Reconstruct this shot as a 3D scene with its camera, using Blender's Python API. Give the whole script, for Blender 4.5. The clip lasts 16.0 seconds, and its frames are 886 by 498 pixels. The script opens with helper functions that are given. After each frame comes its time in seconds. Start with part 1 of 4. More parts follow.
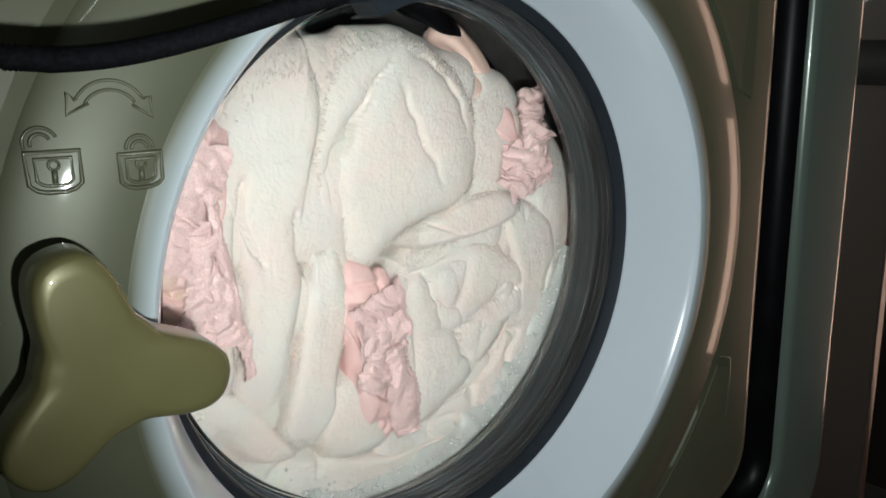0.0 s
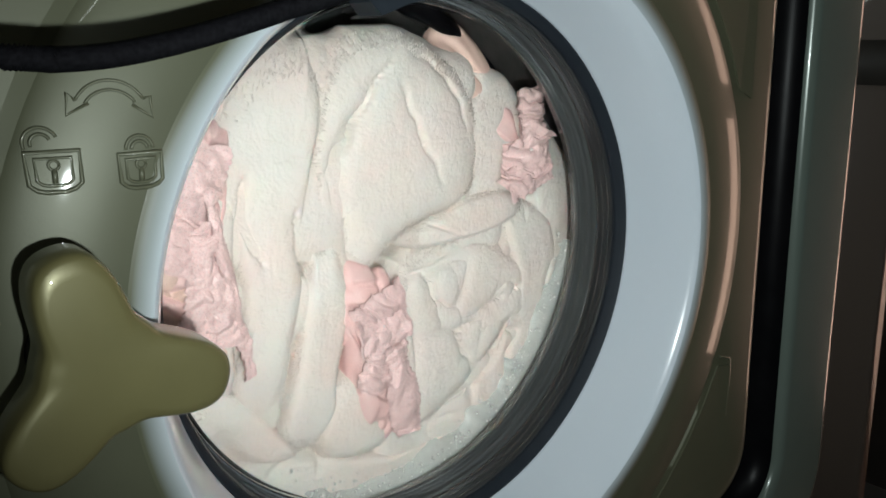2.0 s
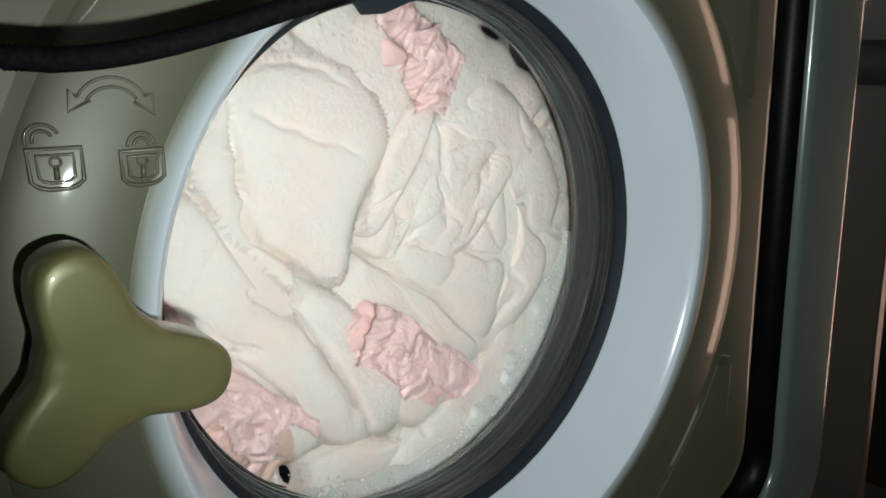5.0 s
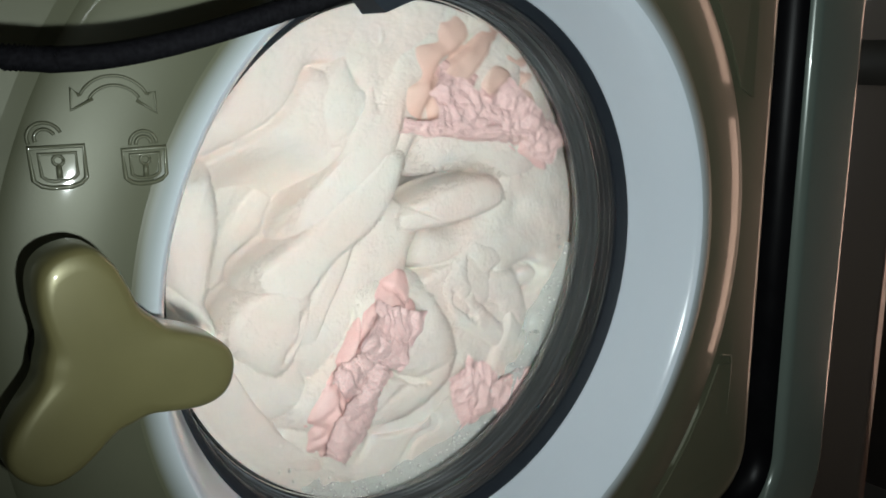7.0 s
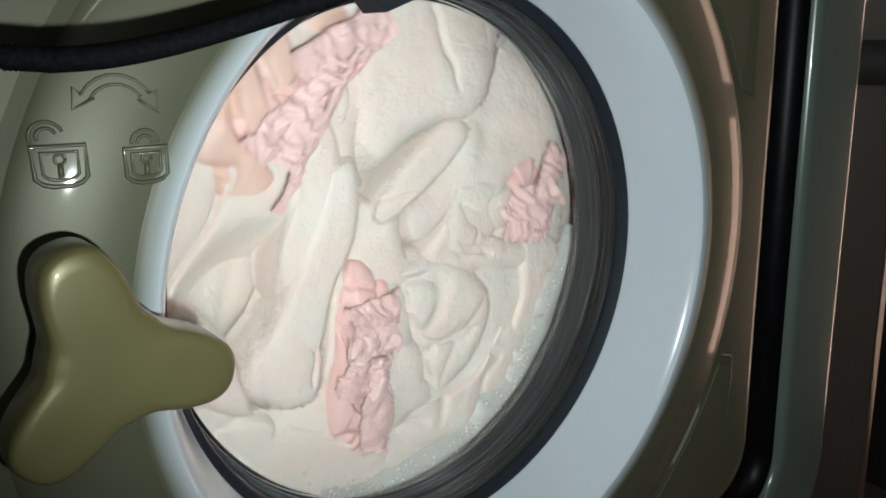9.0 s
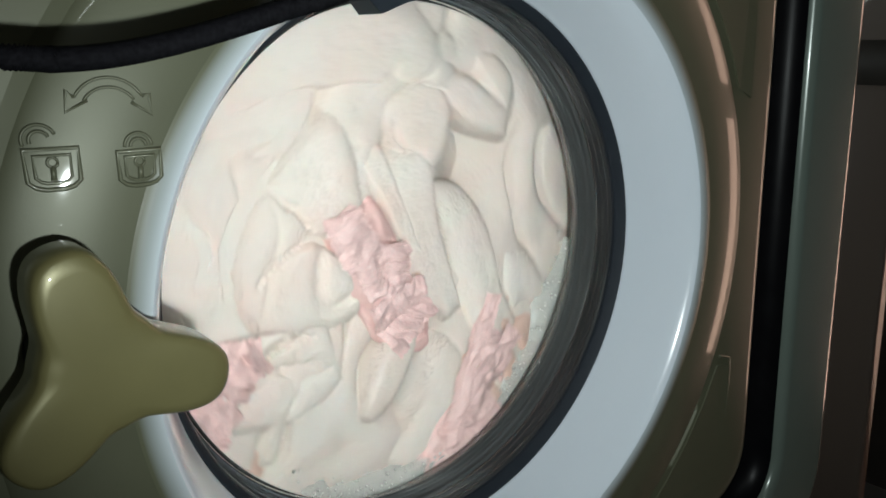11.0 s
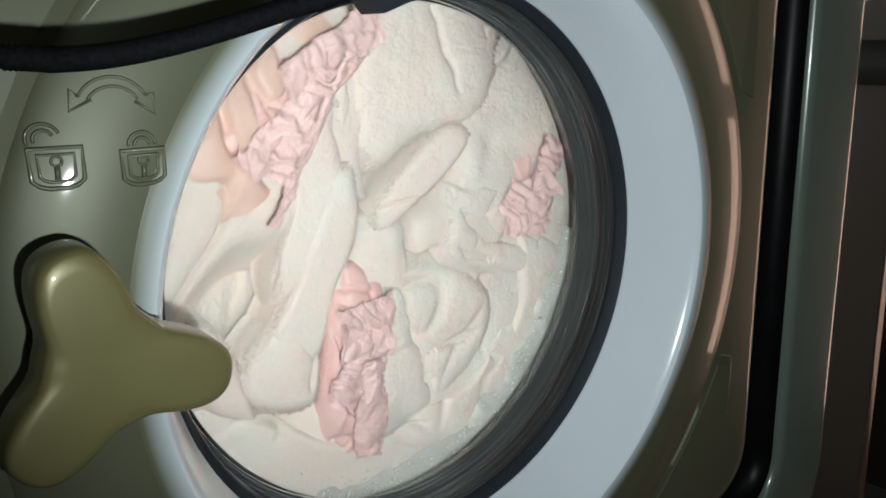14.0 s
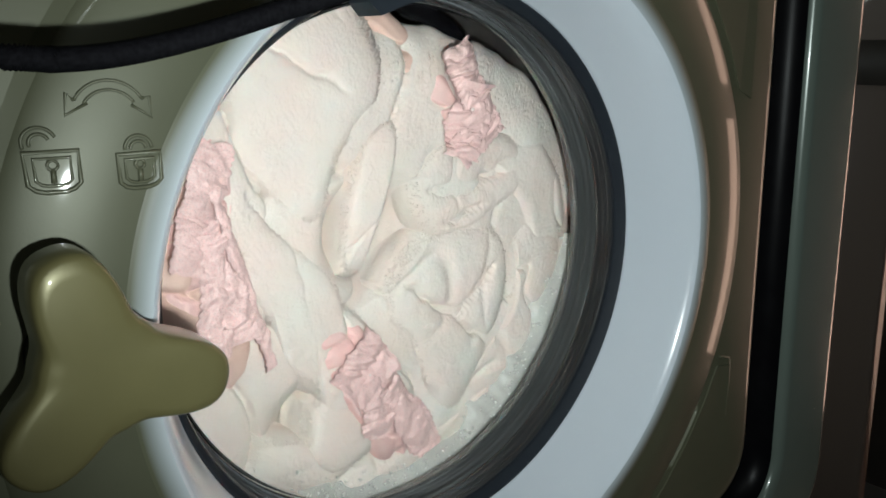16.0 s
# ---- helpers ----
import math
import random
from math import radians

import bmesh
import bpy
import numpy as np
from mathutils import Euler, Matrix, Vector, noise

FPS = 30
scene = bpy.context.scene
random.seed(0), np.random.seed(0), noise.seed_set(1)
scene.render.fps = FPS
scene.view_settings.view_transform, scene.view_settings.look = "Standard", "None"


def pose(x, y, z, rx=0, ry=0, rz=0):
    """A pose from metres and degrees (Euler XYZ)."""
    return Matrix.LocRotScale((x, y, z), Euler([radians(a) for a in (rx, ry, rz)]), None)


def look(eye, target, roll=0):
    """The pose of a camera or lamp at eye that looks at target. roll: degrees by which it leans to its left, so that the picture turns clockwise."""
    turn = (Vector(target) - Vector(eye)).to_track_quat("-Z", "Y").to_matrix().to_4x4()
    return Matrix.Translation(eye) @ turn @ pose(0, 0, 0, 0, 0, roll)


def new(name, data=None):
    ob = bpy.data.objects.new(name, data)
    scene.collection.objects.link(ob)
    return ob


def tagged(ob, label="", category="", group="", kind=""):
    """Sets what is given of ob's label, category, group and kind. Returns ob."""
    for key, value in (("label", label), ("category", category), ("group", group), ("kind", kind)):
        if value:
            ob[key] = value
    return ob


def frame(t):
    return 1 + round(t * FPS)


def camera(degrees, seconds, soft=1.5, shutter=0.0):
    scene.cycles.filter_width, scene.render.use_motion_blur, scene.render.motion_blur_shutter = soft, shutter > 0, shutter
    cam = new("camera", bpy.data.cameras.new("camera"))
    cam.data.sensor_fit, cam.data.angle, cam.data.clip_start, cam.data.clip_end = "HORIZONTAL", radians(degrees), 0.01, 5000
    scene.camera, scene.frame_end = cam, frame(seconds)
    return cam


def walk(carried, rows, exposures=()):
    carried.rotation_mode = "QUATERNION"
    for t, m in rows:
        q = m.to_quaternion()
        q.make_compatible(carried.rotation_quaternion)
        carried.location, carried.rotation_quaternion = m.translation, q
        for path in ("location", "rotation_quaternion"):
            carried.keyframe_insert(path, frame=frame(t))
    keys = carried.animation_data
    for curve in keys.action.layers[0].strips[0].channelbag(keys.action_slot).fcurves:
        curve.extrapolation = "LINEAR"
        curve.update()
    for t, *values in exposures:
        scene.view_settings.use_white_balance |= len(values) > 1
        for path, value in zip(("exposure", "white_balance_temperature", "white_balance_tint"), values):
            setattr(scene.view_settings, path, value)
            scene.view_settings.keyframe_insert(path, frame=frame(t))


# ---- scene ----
AXIS = 0.85          # height of the drum axis over the floor
EYE, AIM = (-0.3525, -0.457, AXIS + 0.159), (0.0036, 0.0, AXIS + 0.0158)
cam = camera(55, 16.0, soft=1.7, shutter=0.2)
walk(cam, [(0.0, look(EYE, AIM, -0.97)), (16.0, look(EYE, AIM, -0.97))], exposures=[(0.0, 0.0), (16.0, 0.0)])


# ---------------------------------------------------------------- light
def lamps():
    world = bpy.data.worlds.new("dim_room")
    world.use_nodes = True
    bg = world.node_tree.nodes["Background"]
    bg.inputs["Color"].default_value, bg.inputs["Strength"].default_value = (0.9, 0.95, 1.0, 1), 0.002
    scene.world = world
    # torch of the hand-held camera, just below its lens
    torch = bpy.data.lights.new("torch", "SPOT")
    torch.energy, torch.spot_size, torch.spot_blend, torch.shadow_soft_size = 8.3, radians(112), 0.95, 0.006
    torch.color = (0.905, 1.0, 0.995)
    new("torch", torch).matrix_world = look((-0.312, -0.462, AXIS + 0.104), (0.17, 0.0, AXIS + 0.125))
    # fluorescent tube on the ceiling behind the camera
    tube = bpy.data.lights.new("tube_glow", "AREA")
    tube.shape, tube.size, tube.size_y, tube.energy, tube.color = "RECTANGLE", 1.2, 0.05, 2.6, (0.9, 1.0, 0.95)
    new("tube_glow", tube).matrix_world = look((-0.7, -2.3, 2.38), (-0.7, -2.15, 0.0))


lamps()


# ---------------------------------------------------------------- materials
def material(name, color, rough=0.5, metal=0.0, second=None, scale=30.0, fine=400.0, bump=0.1, depth=0.001, sss=0.0,
             radius=(0.01, 0.005, 0.004), coat=0.0, spec=0.5, rough2=None, sheen=0.0):
    """A surface with two scales of variation in colour, gloss and relief."""
    m = bpy.data.materials.new(name)
    m.use_nodes = True
    t = m.node_tree
    b = t.nodes["Principled BSDF"]
    n1, n2 = t.nodes.new("ShaderNodeTexNoise"), t.nodes.new("ShaderNodeTexNoise")
    co = t.nodes.new("ShaderNodeTexCoord")
    for n, s, d in ((n1, scale, 4.0), (n2, fine, 2.0)):
        n.inputs["Scale"].default_value, n.inputs["Detail"].default_value = s, d
        t.links.new(co.outputs["Object"], n.inputs["Vector"])
    mix = t.nodes.new("ShaderNodeMix")
    mix.data_type = "RGBA"
    mix.inputs["A"].default_value, mix.inputs["B"].default_value = (*color, 1), (*(second or [c * 0.85 for c in color]), 1)
    ramp = t.nodes.new("ShaderNodeMapRange")
    ramp.inputs["From Min"].default_value, ramp.inputs["From Max"].default_value = 0.35, 0.68
    t.links.new(n1.outputs["Fac"], ramp.inputs["Value"])
    t.links.new(ramp.outputs["Result"], mix.inputs["Factor"])
    t.links.new(mix.outputs["Result"], b.inputs["Base Color"])
    rr = t.nodes.new("ShaderNodeMapRange")
    rr.inputs["To Min"].default_value, rr.inputs["To Max"].default_value = rough, rough2 or min(1.0, rough * 1.25)
    t.links.new(n1.outputs["Fac"], rr.inputs["Value"])
    t.links.new(rr.outputs["Result"], b.inputs["Roughness"])
    bp = t.nodes.new("ShaderNodeBump")
    bp.inputs["Strength"].default_value, bp.inputs["Distance"].default_value = bump, depth
    t.links.new(n2.outputs["Fac"], bp.inputs["Height"])
    t.links.new(bp.outputs["Normal"], b.inputs["Normal"])
    b.inputs["Metallic"].default_value, b.inputs["Specular IOR Level"].default_value = metal, spec
    b.inputs["Coat Weight"].default_value, b.inputs["Coat Roughness"].default_value = coat, 0.06
    if sss:
        b.inputs["Subsurface Weight"].default_value, b.inputs["Subsurface Radius"].default_value = sss, radius
        b.inputs["Subsurface Scale"].default_value = 1.0
    if sheen:
        b.inputs["Sheen Weight"].default_value, b.inputs["Sheen Roughness"].default_value = sheen, 0.5
    return m


def glass(name, color=(1, 1, 1), ior=1.45, rough=0.0):
    m = material(name, color, rough, fine=60.0, bump=0.01, rough2=rough + 0.01, second=color)
    m.node_tree.nodes["Principled BSDF"].inputs["Transmission Weight"].default_value = 1.0
    m.node_tree.nodes["Principled BSDF"].inputs["IOR"].default_value = ior
    return m


def lace_material(name, color, second):
    """Open-work cloth: threads round small holes."""
    m = material(name, color, 0.3, second=second, scale=120.0, fine=900.0, bump=0.4, depth=0.0007, spec=0.6)
    t = m.node_tree
    b, out = t.nodes["Principled BSDF"], t.nodes["Material Output"]
    co, vo = t.nodes.new("ShaderNodeTexCoord"), t.nodes.new("ShaderNodeTexVoronoi")
    vo.feature = "DISTANCE_TO_EDGE"
    vo.inputs["Scale"].default_value = 750.0
    t.links.new(co.outputs["Object"], vo.inputs["Vector"])
    vb = t.nodes.new("ShaderNodeTexVoronoi")
    vb.feature, vb.inputs["Scale"].default_value = "SMOOTH_F1", 260.0
    t.links.new(co.outputs["Object"], vb.inputs["Vector"])
    relief = t.nodes.new("ShaderNodeBump")
    relief.inputs["Strength"].default_value, relief.inputs["Distance"].default_value = 0.7, 0.0009
    t.links.new(vb.outputs["Distance"], relief.inputs["Height"])
    t.links.new(t.nodes["Bump"].outputs["Normal"], relief.inputs["Normal"])
    t.links.new(relief.outputs["Normal"], b.inputs["Normal"])
    motif = t.nodes.new("ShaderNodeTexVoronoi")
    motif.feature, motif.inputs["Scale"].default_value = "DISTANCE_TO_EDGE", 420.0
    t.links.new(co.outputs["Object"], motif.inputs["Vector"])
    edge, two = t.nodes.new("ShaderNodeMapRange"), t.nodes.new("ShaderNodeMix")
    edge.inputs["From Min"].default_value, edge.inputs["From Max"].default_value = 0.05, 0.20
    two.data_type = "RGBA"
    two.inputs["A"].default_value, two.inputs["B"].default_value = (*second, 1), (color[0], color[1] * 0.97, color[2] * 0.97, 1)
    t.links.new(motif.outputs["Distance"], edge.inputs["Value"])
    t.links.new(edge.outputs["Result"], two.inputs["Factor"])
    t.links.new(two.outputs["Result"], b.inputs["Base Color"])
    thread = t.nodes.new("ShaderNodeBump")
    thread.invert = True
    thread.inputs["Strength"].default_value, thread.inputs["Distance"].default_value = 0.35, 0.0005
    t.links.new(edge.outputs["Result"], thread.inputs["Height"])
    t.links.new(relief.outputs["Normal"], thread.inputs["Normal"])
    t.links.new(thread.outputs["Normal"], b.inputs["Normal"])
    hole = t.nodes.new("ShaderNodeMapRange")
    hole.inputs["From Min"].default_value, hole.inputs["From Max"].default_value = 0.12, 0.4
    hole.inputs["To Min"].default_value, hole.inputs["To Max"].default_value = 1.0, 0.72
    t.links.new(vo.outputs["Distance"], hole.inputs["Value"])
    t.links.new(hole.outputs["Result"], b.inputs["Alpha"])
    return m


OLIVE = material("champagne_paint", (0.122, 0.127, 0.080), 0.4, 0.18, (0.111, 0.116, 0.073), 9.0, 900.0, 0.05, 0.0006, coat=0.5)
KNOB = material("olive_knob_paint", (0.188, 0.171, 0.074), 0.34, 0.25, (0.166, 0.151, 0.066), 25.0, 700.0, 0.04, 0.0006, coat=0.4)
RING = material("pale_blue_plastic", (0.79, 0.865, 0.94), 0.2, 0.0, (0.77, 0.85, 0.93), 8.0, 600.0, 0.03, 0.0005, coat=0.3)
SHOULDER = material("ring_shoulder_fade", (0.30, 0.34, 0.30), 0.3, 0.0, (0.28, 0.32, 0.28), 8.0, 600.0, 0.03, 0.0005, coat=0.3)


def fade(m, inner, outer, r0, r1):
    """Blends the base colour from one to another with the distance from the door's centre."""
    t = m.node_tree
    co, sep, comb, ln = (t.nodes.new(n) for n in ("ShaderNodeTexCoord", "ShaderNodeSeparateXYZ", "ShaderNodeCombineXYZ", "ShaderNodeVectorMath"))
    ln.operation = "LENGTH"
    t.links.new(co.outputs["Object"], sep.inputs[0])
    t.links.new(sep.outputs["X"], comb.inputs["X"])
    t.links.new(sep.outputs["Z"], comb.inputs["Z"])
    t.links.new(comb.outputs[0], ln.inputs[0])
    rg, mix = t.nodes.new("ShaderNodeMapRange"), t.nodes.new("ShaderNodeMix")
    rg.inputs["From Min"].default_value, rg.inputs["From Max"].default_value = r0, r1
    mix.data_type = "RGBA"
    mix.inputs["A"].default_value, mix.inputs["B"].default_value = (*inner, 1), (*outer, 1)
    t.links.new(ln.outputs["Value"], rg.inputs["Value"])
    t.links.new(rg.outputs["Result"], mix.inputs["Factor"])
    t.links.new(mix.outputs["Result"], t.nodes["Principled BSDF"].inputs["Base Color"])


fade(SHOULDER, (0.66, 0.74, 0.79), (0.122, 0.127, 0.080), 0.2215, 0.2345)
SEAL = material("slate_rubber", (0.018, 0.024, 0.033), 0.55, 0.0, (0.022, 0.029, 0.038), 60.0, 1500.0, 0.15, 0.0004, spec=0.3)
BLACK = material("black_rubber", (0.004, 0.004, 0.005), 0.3, 0.0, (0.006, 0.006, 0.007), 40.0, 900.0, 0.1, 0.0005, spec=0.1)
FRAME = material("grey_green_enamel", (0.175, 0.217, 0.188), 0.22, 0.1, (0.158, 0.20, 0.173), 7.0, 800.0, 0.03, 0.0005, coat=0.4)
STEEL = material("drum_steel", (0.55, 0.53, 0.51), 0.42, 1.0, (0.42, 0.41, 0.4), 40.0, 900.0, 0.06, 0.0006)
GLASS = glass("door_glass", (0.985, 0.99, 0.985), 1.18)
RIM = material("dark_glass_rim", (0.045, 0.046, 0.047), 0.2, 0.0, (0.034, 0.035, 0.035), 20.0, 900.0, 0.05, 0.0004, coat=0.4)
STEP = material("glass_step_edge", (0.08, 0.085, 0.083), 0.16, 0.0, (0.09, 0.095, 0.092), 20.0, 900.0, 0.05, 0.0004, coat=0.8)
GREY = material("grey_silicone", (0.30, 0.275, 0.25), 0.35, 0.0, (0.26, 0.24, 0.22), 30.0, 600.0, 0.1, 0.0006)
CORD = material("black_braid", (0.004, 0.004, 0.005), 0.6, 0.0, (0.010, 0.010, 0.012), 500.0, 2500.0, 0.6, 0.0006, spec=0.05)
FLEECE = material("cream_fleece", (0.85, 0.790, 0.725), 0.9, 0.0, (0.85, 0.725, 0.66), 15.0, 300.0, 0.45, 0.002, spec=0.15, sheen=0.12, sss=0.2, radius=(0.0012, 0.0022, 0.0028))
PEACH = material("peach_satin", (0.80, 0.54, 0.45), 0.42, 0.0, (0.83, 0.60, 0.51), 30.0, 1400.0, 0.15, 0.0006, spec=0.5)
PINK = material("pink_satin", (0.85, 0.53, 0.50), 0.34, 0.0, (0.87, 0.62, 0.58), 60.0, 900.0, 0.4, 0.001, spec=0.6)
LACE = lace_material("pink_lace", (0.90, 0.61, 0.58), (0.92, 0.68, 0.65))
PEARL = material("pearl", (0.85, 0.8, 0.76), 0.12, 0.0, (0.8, 0.76, 0.72), 200.0, 900.0, 0.02, 0.0002, coat=0.8)
FOAMY = material("milky_foam", (0.86, 0.89, 0.85), 0.2, 0.0, (0.82, 0.85, 0.81), 90.0, 500.0, 0.3, 0.0008, spec=0.6)
FOAMY.node_tree.nodes["Principled BSDF"].inputs["Alpha"].default_value = 0.5
SUDS = material("suds", (0.82, 0.84, 0.80), 0.18, 0.0, (0.76, 0.79, 0.75), 250.0, 1500.0, 0.4, 0.0008, sss=0.6, radius=(0.006, 0.006, 0.006), spec=0.6)
WALL = material("brown_wall_paint", (0.10, 0.078, 0.064), 0.35, 0.0, (0.088, 0.068, 0.056), 3.0, 300.0, 0.1, 0.001, coat=0.3)
RAIL = material("dark_rail_paint", (0.03, 0.027, 0.023), 0.5, 0.0, (0.06, 0.05, 0.042), 6.0, 300.0, 0.1, 0.001)
PALE = material("pale_wall_paint", (0.55, 0.45, 0.40), 0.7, 0.0, (0.5, 0.41, 0.365), 2.0, 200.0, 0.1, 0.001)
FLOOR = material("grey_floor", (0.2, 0.19, 0.18), 0.5, 0.0, (0.15, 0.145, 0.14), 4.0, 200.0, 0.1, 0.001)
GLOW = bpy.data.materials.new("tube_light")
GLOW.use_nodes = True
GLOW.node_tree.nodes["Principled BSDF"].inputs["Emission Color"].default_value = (0.9, 1.0, 0.95, 1)
GLOW.node_tree.nodes["Principled BSDF"].inputs["Emission Strength"].default_value = 6.0

WARM = material("frosted_pane", (0.5, 0.38, 0.32), 0.4)
WARM.node_tree.nodes["Principled BSDF"].inputs["Emission Color"].default_value = (1.0, 0.66, 0.5, 1)
WARM.node_tree.nodes["Principled BSDF"].inputs["Emission Strength"].default_value = 2.8


# ---------------------------------------------------------------- helpers for building
def mesh(name, verts, faces, mat, smooth=True):
    me = bpy.data.meshes.new(name)
    me.from_pydata([tuple(v) for v in verts], [], [tuple(f) for f in faces])
    me.materials.append(mat)
    if smooth:
        me.shade_smooth()
    me.update()
    return me


def part(name, me, parent, label=""):
    ob = new(name, me)
    ob.parent = parent
    if label:
        ob["label"] = label
    return ob


def lathe(profile, n=160, closed=False):
    """Turns a profile of (radius, depth) round the drum axis."""
    verts, faces, k = [], [], len(profile)
    for i in range(n):
        a = 2 * math.pi * i / n
        for r, y in profile:
            verts.append((r * math.cos(a), y, r * math.sin(a)))
    for i in range(n):
        j = (i + 1) % n
        for s in range(k if closed else k - 1):
            t = (s + 1) % k
            faces.append((i * k + s, i * k + t, j * k + t, j * k + s))
    return verts, faces


def soft(profile, rounds=2):
    """Rounds off a profile by cutting its corners, ends kept."""
    for _ in range(rounds):
        out = [profile[0]]
        for (r0, y0), (r1, y1) in zip(profile, profile[1:]):
            out += [(0.75 * r0 + 0.25 * r1, 0.75 * y0 + 0.25 * y1), (0.25 * r0 + 0.75 * r1, 0.25 * y0 + 0.75 * y1)]
        profile = out + [profile[-1]]
    return profile


def rounded(x0, x1, z0, z1, r, n=24):
    """A rounded rectangle as a loop of (x, z)."""
    out = []
    for cx, cz, a0 in ((x1 - r, z1 - r, 0), (x0 + r, z1 - r, 90), (x0 + r, z0 + r, 180), (x1 - r, z0 + r, 270)):
        for i in range(n):
            a = radians(a0 + 90 * i / (n - 1))
            out.append((cx + r * math.cos(a), cz + r * math.sin(a)))
    return out


def loft(loops):
    """Bridges closed loops of 3D points of equal length."""
    n, verts, faces = len(loops[0]), [], []
    for lp in loops:
        verts += lp
    for k in range(len(loops) - 1):
        for i in range(n):
            j = (i + 1) % n
            faces.append((k * n + i, k * n + j, (k + 1) * n + j, (k + 1) * n + i))
    return verts, faces


def at_depth(loop, y):
    return [(x, y, z) for x, z in loop]


def tube(points, r, n=8, rib=0.0, per=1, closed=False):
    """A round bar along a line of points, ribbed if wanted."""
    pts = [Vector(p) for p in points]
    verts, faces, k = [], [], len(pts)
    for i, p in enumerate(pts):
        a = pts[(i - 1) % k] if closed else pts[max(i - 1, 0)]
        b = pts[(i + 1) % k] if closed else pts[min(i + 1, k - 1)]
        d = (b - a).normalized()
        u = d.cross(Vector((0.1, 1, 0.05))).normalized()
        v = d.cross(u)
        for s in range(n):
            w = 2 * math.pi * s / n
            rr = r + (rib * math.cos(math.pi * i / per + s * math.pi) if rib else 0)
            verts.append(p + (u * math.cos(w) + v * math.sin(w)) * rr)
    for i in range(k if closed else k - 1):
        j = (i + 1) % k
        for s in range(n):
            t = (s + 1) % n
            faces.append((i * n + s, i * n + t, j * n + t, j * n + s))
    if not closed:
        faces += [tuple(range(n))[::-1], tuple((k - 1) * n + s for s in range(n))]
    return verts, faces


def spline(points, n=12):
    """A smooth line through points."""
    p = [Vector(q) for q in points]
    p = [2 * p[0] - p[1]] + p + [2 * p[-1] - p[-2]]
    out = []
    for a, b, c, d in zip(p, p[1:], p[2:], p[3:]):
        for i in range(n):
            t = i / n
            out.append(0.5 * (2 * b + (c - a) * t + (2 * a - 5 * b + 4 * c - d) * t * t + (3 * b - a - 3 * c + d) * t ** 3))
    return out + [p[-2]]


def box(x0, x1, y0, y1, z0, z1, bevel=0.0):
    bm = bmesh.new()
    bmesh.ops.create_cube(bm, size=1.0)
    for v in bm.verts:
        v.co = Vector(((x0 + x1) / 2 + v.co.x * (x1 - x0), (y0 + y1) / 2 + v.co.y * (y1 - y0), (z0 + z1) / 2 + v.co.z * (z1 - z0)))
    if bevel:
        bmesh.ops.bevel(bm, geom=bm.edges[:], offset=bevel, segments=2, affect="EDGES")
    bm.verts.index_update()
    out = [v.co.copy() for v in bm.verts], [[v.index for v in f.verts] for f in bm.faces]
    bm.free()
    return out


def joined(*pieces):
    verts, faces = [], []
    for v, f in pieces:
        k = len(verts)
        verts += list(v)
        faces += [tuple(i + k for i in g) for g in f]
    return verts, faces


def empty(name, z=AXIS, x=0.0, y=0.0):
    ob = new(name)
    ob.empty_display_size = 0.05
    ob.location = (x, y, z)
    return ob


# ---------------------------------------------------------------- the room
WALL_END = -0.028


